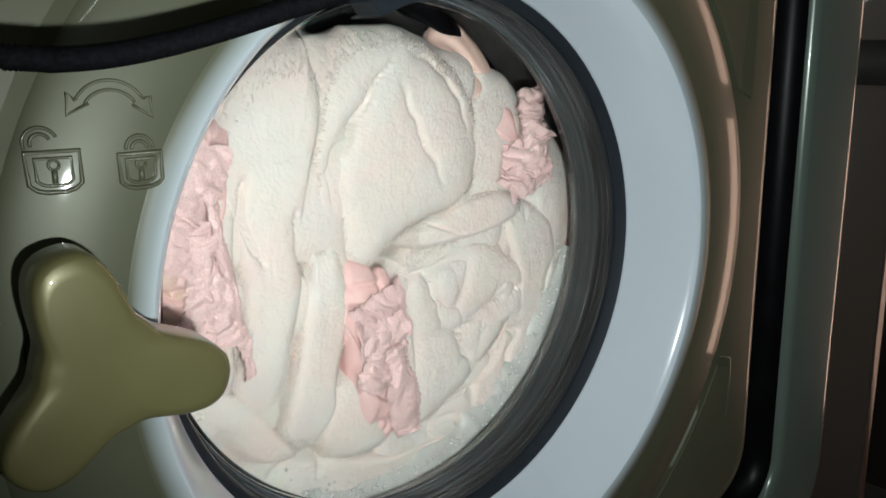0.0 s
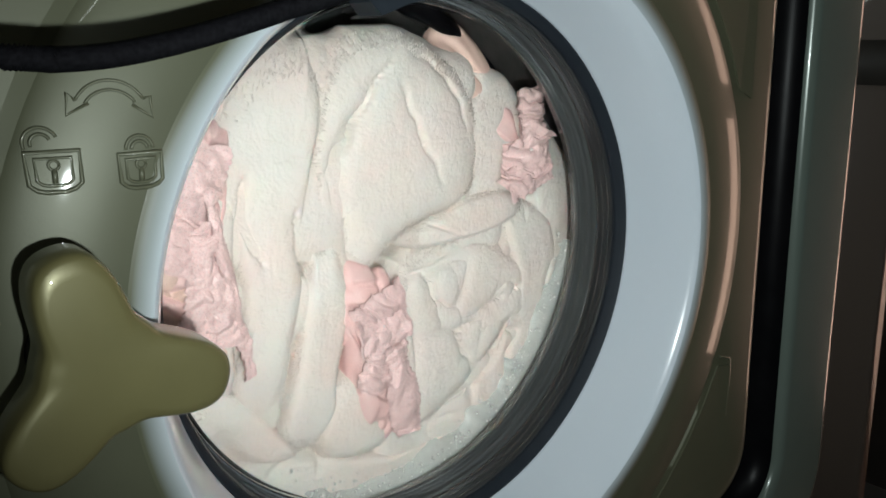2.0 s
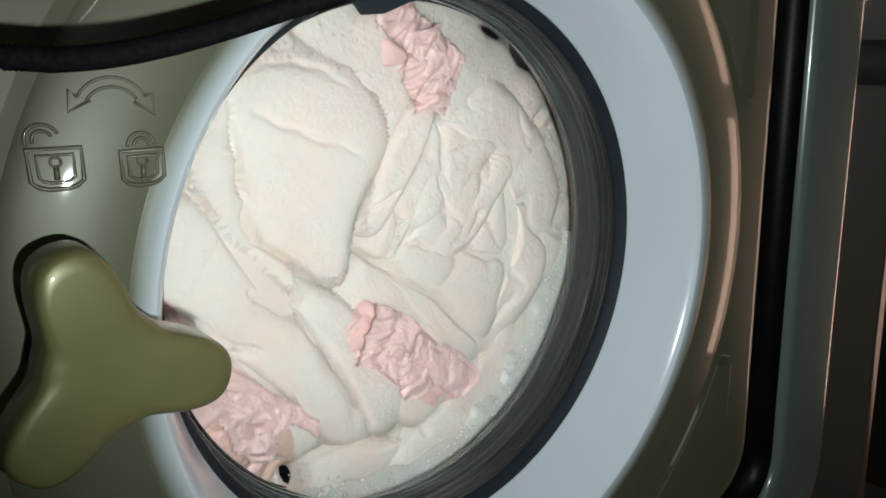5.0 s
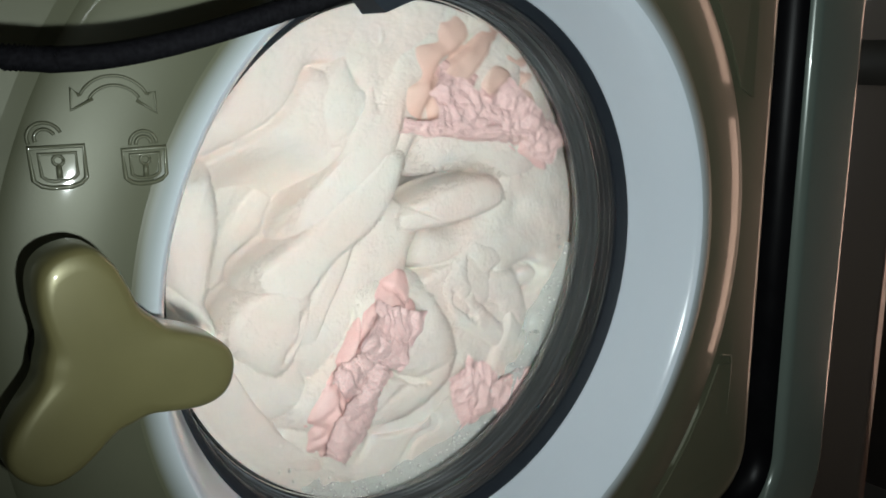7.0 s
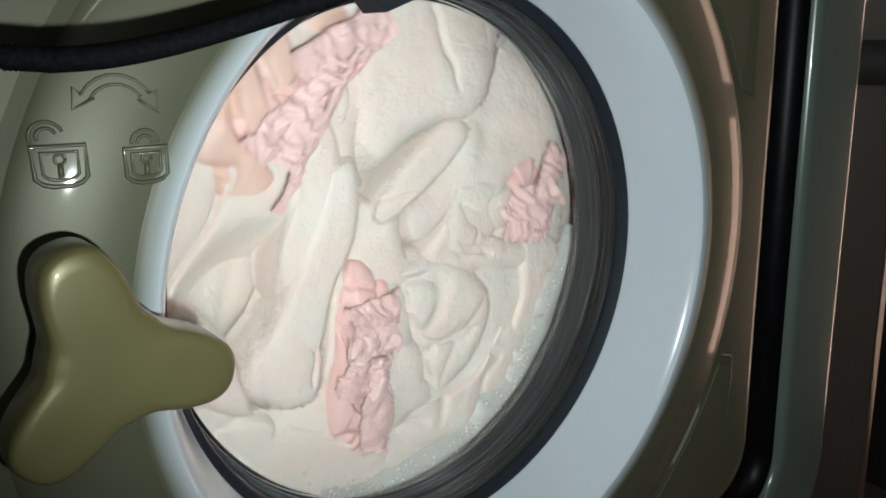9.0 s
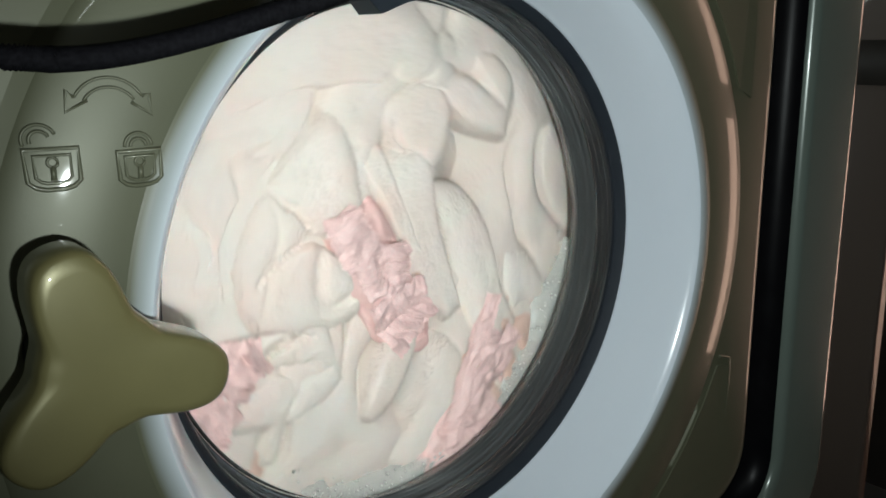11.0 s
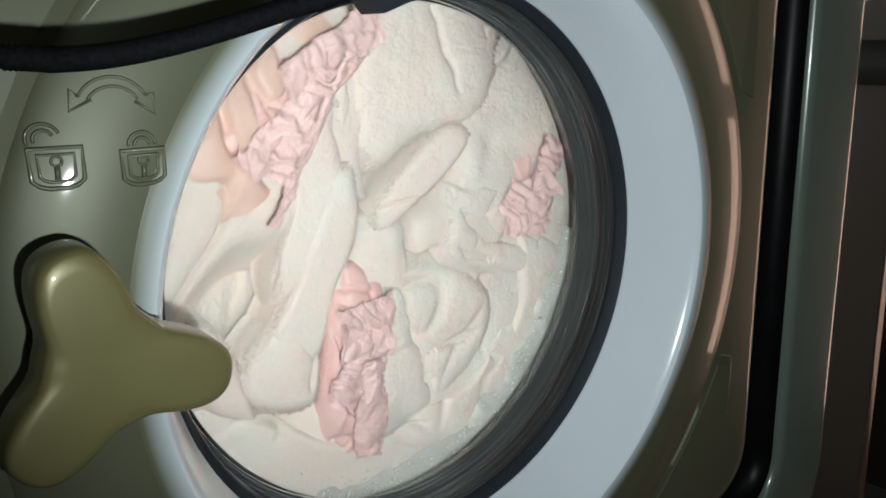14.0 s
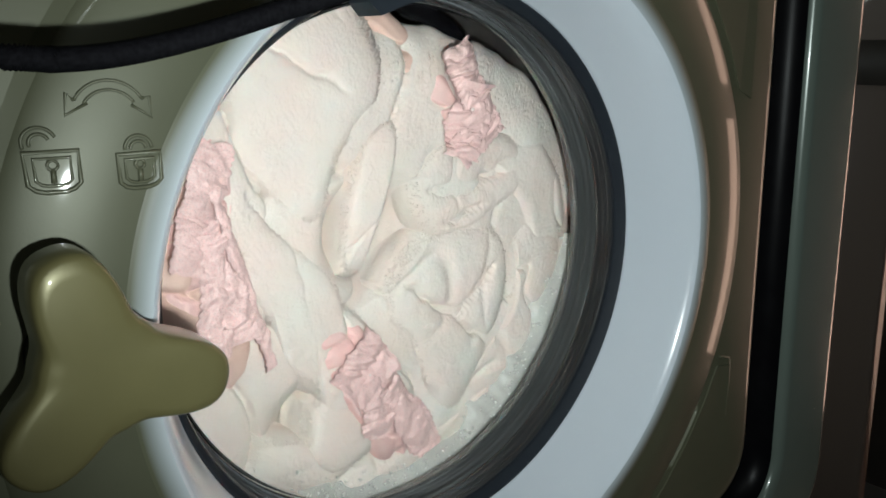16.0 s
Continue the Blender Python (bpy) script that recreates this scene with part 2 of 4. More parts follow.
def room():
    for name, b, mat, label in (
            ("floor", (-2.2, 2.2, -2.6, 1.6, -0.1, 0.0), FLOOR, "grey tiled laundry room floor"),
            ("ceiling", (-2.2, 2.2, -2.6, 1.6, 2.5, 2.6), PALE, "pale painted ceiling"),
            ("wall_north", (-2.2, 2.2, 1.5, 1.6, 0.0, 2.5), WALL, "brown painted wall behind the machine"),
            ("wall_south", (-2.2, 2.2, -2.6, -2.5, 0.0, 2.5), RAIL, "dark wall behind the camera"),
            ("wall_west", (-2.2, -2.1, -2.5, 1.5, 0.0, 2.5), RAIL, "dark side wall"),
            ("wall_east", (1.5, 1.6, -2.5, 1.5, 0.0, 2.5), RAIL, "dark side wall")):
        tagged(new(name, mesh(name, *box(*b), mat, False)), label, name.split("_")[0], kind="structure")
    lamp = empty("ceiling_lamp", 2.42, -0.7, -2.3)
    tagged(lamp, "fluorescent tube lamp on the ceiling", "lamp")
    part("housing", mesh("housing", *box(-0.65, 0.65, -0.04, 0.04, 0.02, 0.08, 0.006), FRAME), lamp)
    part("tube", mesh("tube", *tube([(-0.6, 0, -0.005), (0.6, 0, -0.005)], 0.013, 12), GLOW), lamp, "white fluorescent tube")
    # frosted door to a lit passage in the side wall
    way = empty("glazed_door", 0.0, 1.5, -0.20)
    tagged(way, "door with a frosted pane lit warmly from the passage behind", "door")
    for name, b, mat in (("stile", (-0.03, 0.0, -0.21, -0.12, 0.0, 2.05), RAIL), ("stile", (-0.03, 0.0, 0.12, 0.21, 0.0, 2.05), RAIL), ("rail", (-0.03, 0.0, -0.12, 0.12, 1.93, 2.05), RAIL),
                         ("rail", (-0.03, 0.0, -0.12, 0.12, 0.0, 0.2), RAIL), ("rail", (-0.03, 0.0, -0.12, 0.12, 0.90, 1.0), RAIL), ("pane", (-0.012, -0.004, -0.12, 0.12, 0.2, 0.90), WARM), ("pane", (-0.012, -0.004, -0.12, 0.12, 1.0, 1.93), WARM)):
        part(name, mesh(name, *box(*b), mat, False), way)
    # brown panel beside the machine, with a dark rail
    panel = empty("side_panel", 0.0, 0.0, -0.003)
    tagged(panel, "brown painted panel with a dark rail beside the washing machine", "panel")
    part("board", mesh("board", *box(0.60, 0.63, WALL_END, 0.75, 0.0, 1.6, 0.004), WALL), panel)
    part("rail", mesh("rail", *box(0.594, 0.60, WALL_END, 0.75, AXIS + 0.102, AXIS + 0.150, 0.002), RAIL), panel, "dark painted rail")


# ---------------------------------------------------------------- the washing machine
HINGE_SIDE = 0.010     # by which the front is wider on the hinge side


def machine():
    top = empty("washing_machine", 0.0)
    tagged(top, "champagne front-loading washing machine with a round door, running a wash", "washing machine")
    z = lambda me: (me.transform(Matrix.Translation((0, 0, AXIS))), me)[1]
    # cabinet: a tub-shaped shell open at the front
    lo = rounded(-0.468, 0.475, -0.38, 0.474, 0.09)
    v, f = loft([at_depth(lo, 0.02), at_depth(lo, 0.78)])
    n = len(lo)
    f.append(tuple(range(n, 2 * n)))
    cabinet = z(mesh("cabinet", v, f, FRAME))
    part("cabinet", cabinet, top)
    part("base", mesh("base", *box(-0.44, 0.44, 0.04, 0.76, 0.0, AXIS - 0.37, 0.01), RAIL), top, "dark base of the washing machine")
    # outer frame round the front, glossy, rounded on both edges
    loops = []
    for x, z0, z1, r, y in ((0.3825, -0.313, 0.406, 0.058, -0.0385), (0.3835, -0.314, 0.407, 0.06, -0.0425), (0.3865, -0.317, 0.410, 0.062, -0.0455), (0.391, -0.320, 0.414, 0.064, -0.0468),
                            (0.3935, -0.322, 0.416, 0.065, -0.0471), (0.460, -0.367, 0.462, 0.087, -0.0471), (0.464, -0.370, 0.465, 0.088, -0.0470), (0.4685, -0.376, 0.470, 0.09, -0.0455),
                            (0.4700, -0.379, 0.473, 0.09, -0.0425), (0.4703, -0.3795, 0.4735, 0.09, -0.028), (0.4705, -0.380, 0.474, 0.09, 0.03)):
        loops.append(at_depth(rounded(-x, x + HINGE_SIDE, z0, z1, r), y))
    part("front_frame", z(mesh("front_frame", *loft(loops), FRAME)), top, "glossy grey-green enamelled frame")
    line = spline([(0.4665, -0.0425, 0.28), (0.4665, -0.0425, 0.1), (0.4665, -0.0425, -0.1), (0.4655, -0.0428, -0.205), (0.460, -0.0452, -0.221), (0.453, -0.0467, -0.2225)], 8)
    part("frame_seam", z(mesh("frame_seam", *tube(line, 0.0009, 6), FRAME)), top)
    # black channel between frame and panel
    loops = [at_depth(rounded(-x, x + HINGE_SIDE, z0, z1, r), y) for x, z0, z1, r, y in (
        (0.3826, -0.3132, 0.4062, 0.058, -0.0383), (0.3815, -0.312, 0.405, 0.058, -0.008), (0.368, -0.301, 0.39, 0.056, -0.016), (0.352, -0.29, 0.378, 0.05, -0.018),
        (0.337, -0.28, 0.366, 0.047, -0.016), (0.322, -0.265, 0.35, 0.045, -0.005))]
    part("channel_seal", z(mesh("channel_seal", *loft(loops), BLACK)), top, "black rubber channel seal")
    # front panel with a round hole
    prof = ((0.327, -0.0), (0.327, -0.036), (0.3255, -0.041), (0.321, -0.044), (0.315, -0.045))
    loops = [at_depth(rounded(-x, x + HINGE_SIDE, -0.275 + 0.327 - x, 0.36 - 0.327 + x, 0.05), y) for x, y in prof]
    last = loops[-1]
    for r, y in ((0.3022, -0.045), (0.3008, -0.044), (0.3003, -0.035), (0.3, 0.0)):
        loops.append([(r * math.cos(math.atan2(p[2], p[0])), y, r * math.sin(math.atan2(p[2], p[0]))) for p in last])
    part("front_panel", z(mesh("front_panel", *loft(loops), OLIVE)), top)
    for sx in (1, -1):
        for name, pts in (("upper_corner_panel", [(0.2985, 0.106)] + [(0.3045 * math.cos(radians(a)), 0.3045 * math.sin(radians(a))) for a in (22, 30, 38, 46, 54, 62)] + [(0.16, 0.335), (0.2985, 0.335)]),
                          ("lower_corner_panel", [(0.293, -0.131)] + [(0.3045 * math.cos(radians(a)), -0.3045 * math.sin(radians(a))) for a in (25, 32, 39, 46, 50)] + [(0.2, -0.245), (0.289, -0.2385)])):
            k = len(pts)
            v = [(sx * x, -0.0462 if i else -0.0475, q) for i, (x, q) in enumerate(pts)] + [(sx * x, -0.04, q) for x, q in pts]
            f = [tuple(range(k))] + [(i, (i + 1) % k, k + (i + 1) % k, k + i) for i in range(k)]
            part(name, z(mesh(name, v, f, OLIVE, False)), top)
    notch = tube(spline([(0.2785, -0.046, -0.1205), (0.286, -0.0465, -0.1225), (0.2935, -0.0465, -0.1305), (0.2925, -0.046, -0.18)], 6), 0.0012, 6)
    part("panel_notch", z(mesh("panel_notch", *notch, OLIVE)), top)
    # boot, drum mouth and drum
    boot = soft([(0.2005, 0.02), (0.203, 0.05), (0.215, 0.0565), (0.25, 0.06), (0.3, 0.062), (0.34, 0.062)])
    part("boot", z(mesh("boot", *lathe(boot), GREY)), top, "grey rubber door boot")
    return top


# radius and depth of the rounded front of the door
BEZEL = soft([(0.2995, -0.02), (0.2995, -0.0390), (0.2972, -0.0445), (0.290, -0.0485), (0.278, -0.0521), (0.266, -0.0547), (0.255, -0.0563), (0.245, -0.0569), (0.2356, -0.0568)])


def door(top):
    bez = BEZEL
    d = part("door", mesh("door", *lathe(bez + [(0.2350, -0.0555), (0.2345, -0.02)]), OLIVE), top, "round champagne plastic door, closed and locked")
    d.location = (0, 0, AXIS)
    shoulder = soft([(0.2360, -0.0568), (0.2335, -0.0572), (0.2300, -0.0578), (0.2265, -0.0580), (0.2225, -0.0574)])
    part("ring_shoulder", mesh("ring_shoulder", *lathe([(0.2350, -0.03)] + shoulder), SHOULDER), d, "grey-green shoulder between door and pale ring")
    ring = soft([(0.2228, -0.0574), (0.2195, -0.0545), (0.2155, -0.0470), (0.2115, -0.0355), (0.2080, -0.0245), (0.2050, -0.0145), (0.2025, -0.0065), (0.2003, -0.001)])
    part("inner_ring", mesh("inner_ring", *lathe([(0.2226, -0.03)] + ring + [(0.2003, 0.012), (0.2275, 0.012)]), RING), d, "pale blue-white plastic ring")
    part("window_seal", mesh("window_seal", *lathe(soft([(0.2005, 0.004), (0.1999, -0.0008), (0.1975, 0.002), (0.1955, 0.0055), (0.1941, 0.0085), (0.1942, 0.02)])), SEAL), d, "dark slate rubber window seal")
    # glass bowl: thick shell with stepped rings on its side
    outer = [(0.000001, 0.0590), (0.03, 0.0589), (0.06, 0.0586), (0.12, 0.0576), (0.160, 0.0560), (0.176, 0.0540), (0.184, 0.0505), (0.187, 0.0460), (0.1875, 0.0435)]
    back = [(0.1885, 0.0435), (0.1892, 0.048), (0.188, 0.0535), (0.183, 0.0578), (0.168, 0.0600), (0.12, 0.0616), (0.06, 0.0626), (0.03, 0.0629), (0.000001, 0.0630)]
    g = part("glass_bowl", mesh("glass_bowl", *lathe((outer + back)[::-1], 192), GLASS), d, "thick clear glass window bowl")
    g.visible_shadow = False
    wall = [(0.194 - 0.0058 * n / 26 + (0.0009 if n % 4 == 1 else 0) - (0.0007 if n % 7 == 3 else 0), 0.0085 + 0.036 * n / 26) for n in range(27)]
    part("bowl_rim", mesh("bowl_rim", *lathe(wall[:14]), RIM), d, "dark grey stepped rim round the glass")
    part("glass_step", mesh("glass_step", *lathe(wall[13:] + [(0.1892, 0.0475), (0.190, 0.054), (0.203, 0.054)]), STEP), d, "greenish grey stepped edge of the glass")
    wedge = [(-0.0535, 0.0, 0.1915), (-0.003, 0.0, 0.1915), (-0.004, -0.002, 0.1845), (-0.026, -0.003, 0.1805), (-0.0455, -0.003, 0.1735), (-0.0525, 0.0, 0.1815)]
    v = [(x, y - 0.004, q) for x, y, q in wedge] + [(x, 0.02, q) for x, y, q in wedge]
    k = len(wedge)
    f = [tuple(range(k)), tuple(range(2 * k - 1, k - 1, -1))] + [(i, (i + 1) % k, k + (i + 1) % k, k + i) for i in range(k)]
    part("seal_tab", mesh("seal_tab", v, f, SEAL, False), d, "dark slate wedge-shaped tab of the seal")
    handle(d)
    emblems(d)
    return d


def handle(d):
    """Three-armed turning handle: a waisted star, domed in front, on a short spindle."""
    loops, n = [], 120
    for grow, y in ((-0.012, -0.074), (-0.003, -0.0735), (0.0, -0.076), (0.0, -0.09), (-0.0004, -0.0955), (-0.0014, -0.0982), (-0.0036, -0.0996), (-0.010, -0.1003), (-0.03, -0.1005)):
        lp = []
        for i in range(n):
            a = 2 * math.pi * i / n
            c = math.cos(3 * a)
            r = 0.0275 + 0.0327 * ((1 + c) / 2) ** 1.8
            near = (a + math.pi / 3) % (2 * math.pi / 3) - math.pi / 3
            r = -0.004 * math.log(math.exp(-r / 0.004) + math.exp(-0.0585 / math.cos(near) / 0.004)) + 0.0006
            s = max(0.004, r + grow) if grow > -0.02 else r * 0.35
            lp.append((s * math.cos(a), y, s * math.sin(a)))
        loops.append(lp)
    v, f = loft(loops)
    f += [tuple(range(n))[::-1], tuple(range(len(v) - n, len(v)))]
    h = part("handle", mesh("handle", v, f, KNOB), d, "three-armed olive plastic turning handle")
    h.matrix_local = pose(-0.2555, 0, 0.0205, 0, 16.0, 0)
    spindle = soft([(0.024, -0.05), (0.0225, -0.06), (0.019, -0.068), (0.019, -0.0745)])
    part("spindle", mesh("spindle", *lathe(spindle, 32), BLACK), h, "black spindle")


def emblems(d):
    """Raised padlock signs, open and closed, and the double arrow over them."""
    rs, ys = zip(*sorted((a, b) for a, b in BEZEL if b < -0.04))

    def on(points, lift=0.0006):
        return [(x, float(np.interp(math.hypot(x, zz), rs, ys)) - lift, zz) for x, _, zz in points]

    y = 0.0

    def lock(cx, cz, w, hgt, open_):
        s, out = w / 2, []
        for g, r in ((1.0, 0.0011), (0.68, 0.0008)):
            lp = [(cx + g * u * s, y, cz + g * w * hgt) for u, w in ((-1, 0.5), (-0.96, -0.3), (-0.7, -0.44), (-0.35, -0.5), (0.35, -0.5), (0.7, -0.44), (0.96, -0.3), (1, 0.5))]
            out.append(tube(on(lp), r, 6, closed=True))
        a0, a1, ox = (20, 200, -0.004) if open_ else (0, 180, 0.0)
        for rr in (s * 0.62, s * 0.36):
            arc = [(cx + ox + rr * math.cos(radians(a)), y, cz + hgt / 2 + 0.002 + (0.002 if open_ else 0) + rr * math.sin(radians(a))) for a in np.linspace(a0, a1, 16)]
            out.append(tube(on(arc), 0.0008, 6))
        out.append(tube(on([(cx + 0.0022 * math.cos(a), y, cz + 0.003 + 0.0022 * math.sin(a)) for a in np.linspace(0, 6.28, 12)]), 0.0007, 6))
        out.append(tube(on([(cx, y, cz + 0.001), (cx - 0.0002, y, cz - 0.005)]), 0.0013, 6))
        return joined(*out)

    part("open_padlock_emblem", mesh("open_padlock_emblem", *lock(-0.2566, 0.1040, 0.0222, 0.0180, True), OLIVE), d, "raised open padlock sign")
    part("closed_padlock_emblem", mesh("closed_padlock_emblem", *lock(-0.2195, 0.1015, 0.0200, 0.0162, False), OLIVE), d, "raised closed padlock sign")
    arcs = []
    bow = [(-0.2300 + 0.0165 * math.cos(radians(a)), y, 0.1265 + 0.0168 * math.sin(radians(a))) for a in np.linspace(28, 150, 20)]
    low = [(-0.2300 + 0.0128 * math.cos(radians(a)), y, 0.1262 + 0.0128 * math.sin(radians(a))) for a in np.linspace(32, 146, 20)]
    for line in (bow, low):
        arcs.append(tube(on(line), 0.0007, 6))
    for tip, side, inner, root in (((-0.2486, 0.1286), (-0.2472, 0.1384), (-0.2390, 0.1335), bow[-1]), ((-0.2117, 0.1256), (-0.2121, 0.1353), (-0.2205, 0.1318), bow[0])):
        arcs.append(tube(on([(root[0], y, root[2]), (side[0], y, side[1]), (tip[0], y, tip[1]), (inner[0], y, inner[1])]), 0.0008, 6))
    part("arrow_emblem", mesh("arrow_emblem", *joined(*arcs), OLIVE), d, "raised double-ended arrow sign")


def drum(top):
    d = part("drum", mesh("drum", *lathe([(0.335, 0.06), (0.335, 0.47), (0.3, 0.50), (0.001, 0.50)], 96), STEEL), top, "stainless steel drum")
    d.location = (0, 0, AXIS)
    front = lathe(soft([(0.334, 0.160), (0.29, 0.154), (0.24, 0.146), (0.197, 0.136), (0.196, 0.150)]), 128)
    part("drum_front", mesh("drum_front", *front, STEEL), d, "polished steel front ring of the drum")
    lip = lathe(soft([(0.199, 0.1), (0.195, 0.094), (0.187, 0.0915), (0.183, 0.096), (0.187, 0.106), (0.199, 0.11)]), 128)
    m = part("drum_mouth", mesh("drum_mouth", *lip, BLACK), top, "black rubber lip of the drum mouth")
    m.location = (0, 0.006, AXIS)
    for k in range(3):
        a = radians(35 + 120 * k)
        c, s = math.cos(a), math.sin(a)
        v, f = box(0.26, 0.338, 0.13, 0.44, -0.03, 0.03, 0.012)
        part("lifter", mesh("lifter", [(x * c - q * s, y, x * s + q * c) for x, y, q in v], f, STEEL), d, "steel drum lifter")
    return d


def cable():
    pts = [(-0.62, -0.02, 0.19), (-0.50, -0.07, 0.178), (-0.38, -0.098, 0.163), (-0.2795, -0.105, 0.1562), (-0.2632, -0.105, 0.155), (-0.2420, -0.105, 0.1562),
           (-0.2187, -0.105, 0.1601), (-0.1935, -0.105, 0.1661), (-0.166, -0.105, 0.1738), (-0.12, -0.102, 0.187), (-0.02, -0.085, 0.225), (0.06, -0.065, 0.30), (0.08, -0.05, 0.42)]
    line = spline(pts, 60)
    ob = new("cable", mesh("cable", *tube(line, 0.0047, 12, 0.00055, 1), CORD))
    ob.location = (0, 0, AXIS - 0.0012)
    tagged(ob, "black braided cable slung across the washing machine's front", "cable")


# ---------------------------------------------------------------- the wash
REST = (math.cos(2 * math.pi * 0.063), math.sin(2 * math.pi * 0.063))      # turn in which the load comes to rest again
PIVOT = (0.008, -0.035)      # centre about which the load rolls, beside the drum axis


def crease(x, z, seed, freq):
    """0 in the folds between lobes, 1 on the lobes."""
    wx = noise.noise((x * freq * 0.6 + seed, z * freq * 0.6, seed * 1.7)) * 0.9
    wz = noise.noise((x * freq * 0.6 - seed, z * freq * 0.6 + 9.1, seed * 0.3)) * 0.9
    n = noise.noise((x * freq + wx + seed * 3.1, z * freq + wz, seed))
    return 1 - math.exp(-((n / 0.095) ** 2))


def heap(length, width, height, seed, amp=0.004, freq=26.0, nr=34, na=110, back=0.02, edge=0.11, flat=2.6):
    """A bulging fold of cloth: long axis x, its face towards -y, creased into lobes."""
    verts, faces = [(0.0, 0.0, 0.0)], []
    for i in range(1, nr + 1):
        q = (i / nr) ** 0.8
        for j in range(na):
            a = 2 * math.pi * j / na
            c, s = math.cos(a), math.sin(a)
            wob = 1 + edge * noise.noise((1.6 * c + seed, 1.6 * s, seed * 0.7)) * 2 + edge * 0.5 * noise.noise((5 * c + seed, 5 * s, seed * 0.2))
            x = q * wob * length / 2 * math.copysign(abs(c) ** 0.85, c)
            zz = q * wob * width / 2 * math.copysign(abs(s) ** 0.85, s)
            h = height * max(0.0, 1 - q ** flat) ** 0.5
            k = crease(x, zz, seed, freq)
            fine = noise.noise((x * 90 + seed, zz * 90, seed)) * 0.0006 + noise.noise((x * 34 + seed, zz * 34, seed + 5)) * 0.0016 + noise.noise((x * 13 + seed, zz * 13, seed + 8)) * 0.004 * (1 - q ** 3)
            y = -h + (1 - k) * amp * (1 - q ** 6) * 1.6 - amp * 0.5 * k * (1 - q ** 4) + fine
            verts.append((x, y, zz))
    verts[0] = (0.0, sum(v[1] for v in verts[1:na + 1]) / na, 0.0)
    for j in range(na):
        faces.append((0, 1 + j, 1 + (j + 1) % na))
    for i in range(nr - 1):
        for j in range(na):
            t = (j + 1) % na
            faces.append((1 + i * na + j, 1 + (i + 1) * na + j, 1 + (i + 1) * na + t, 1 + i * na + t))
    k = len(verts)
    rim = verts[-na:]
    verts += [(x * 0.93, y + back, q * 0.93) for x, y, q in rim]
    for j in range(na):
        t = (j + 1) % na
        faces.append((k - na + j, k + j, k + t, k - na + t))
    faces.append(tuple(range(k, k + na)))
    return verts, faces


def near_line(x, z, line):
    """Distance to a line of points, the way towards it, and how far along it that is."""
    d = line - np.array((x, z))
    k = int(np.argmin((d * d).sum(1)))
    return math.hypot(*d[k]) + 1e-6, d[k], k / (len(line) - 1)


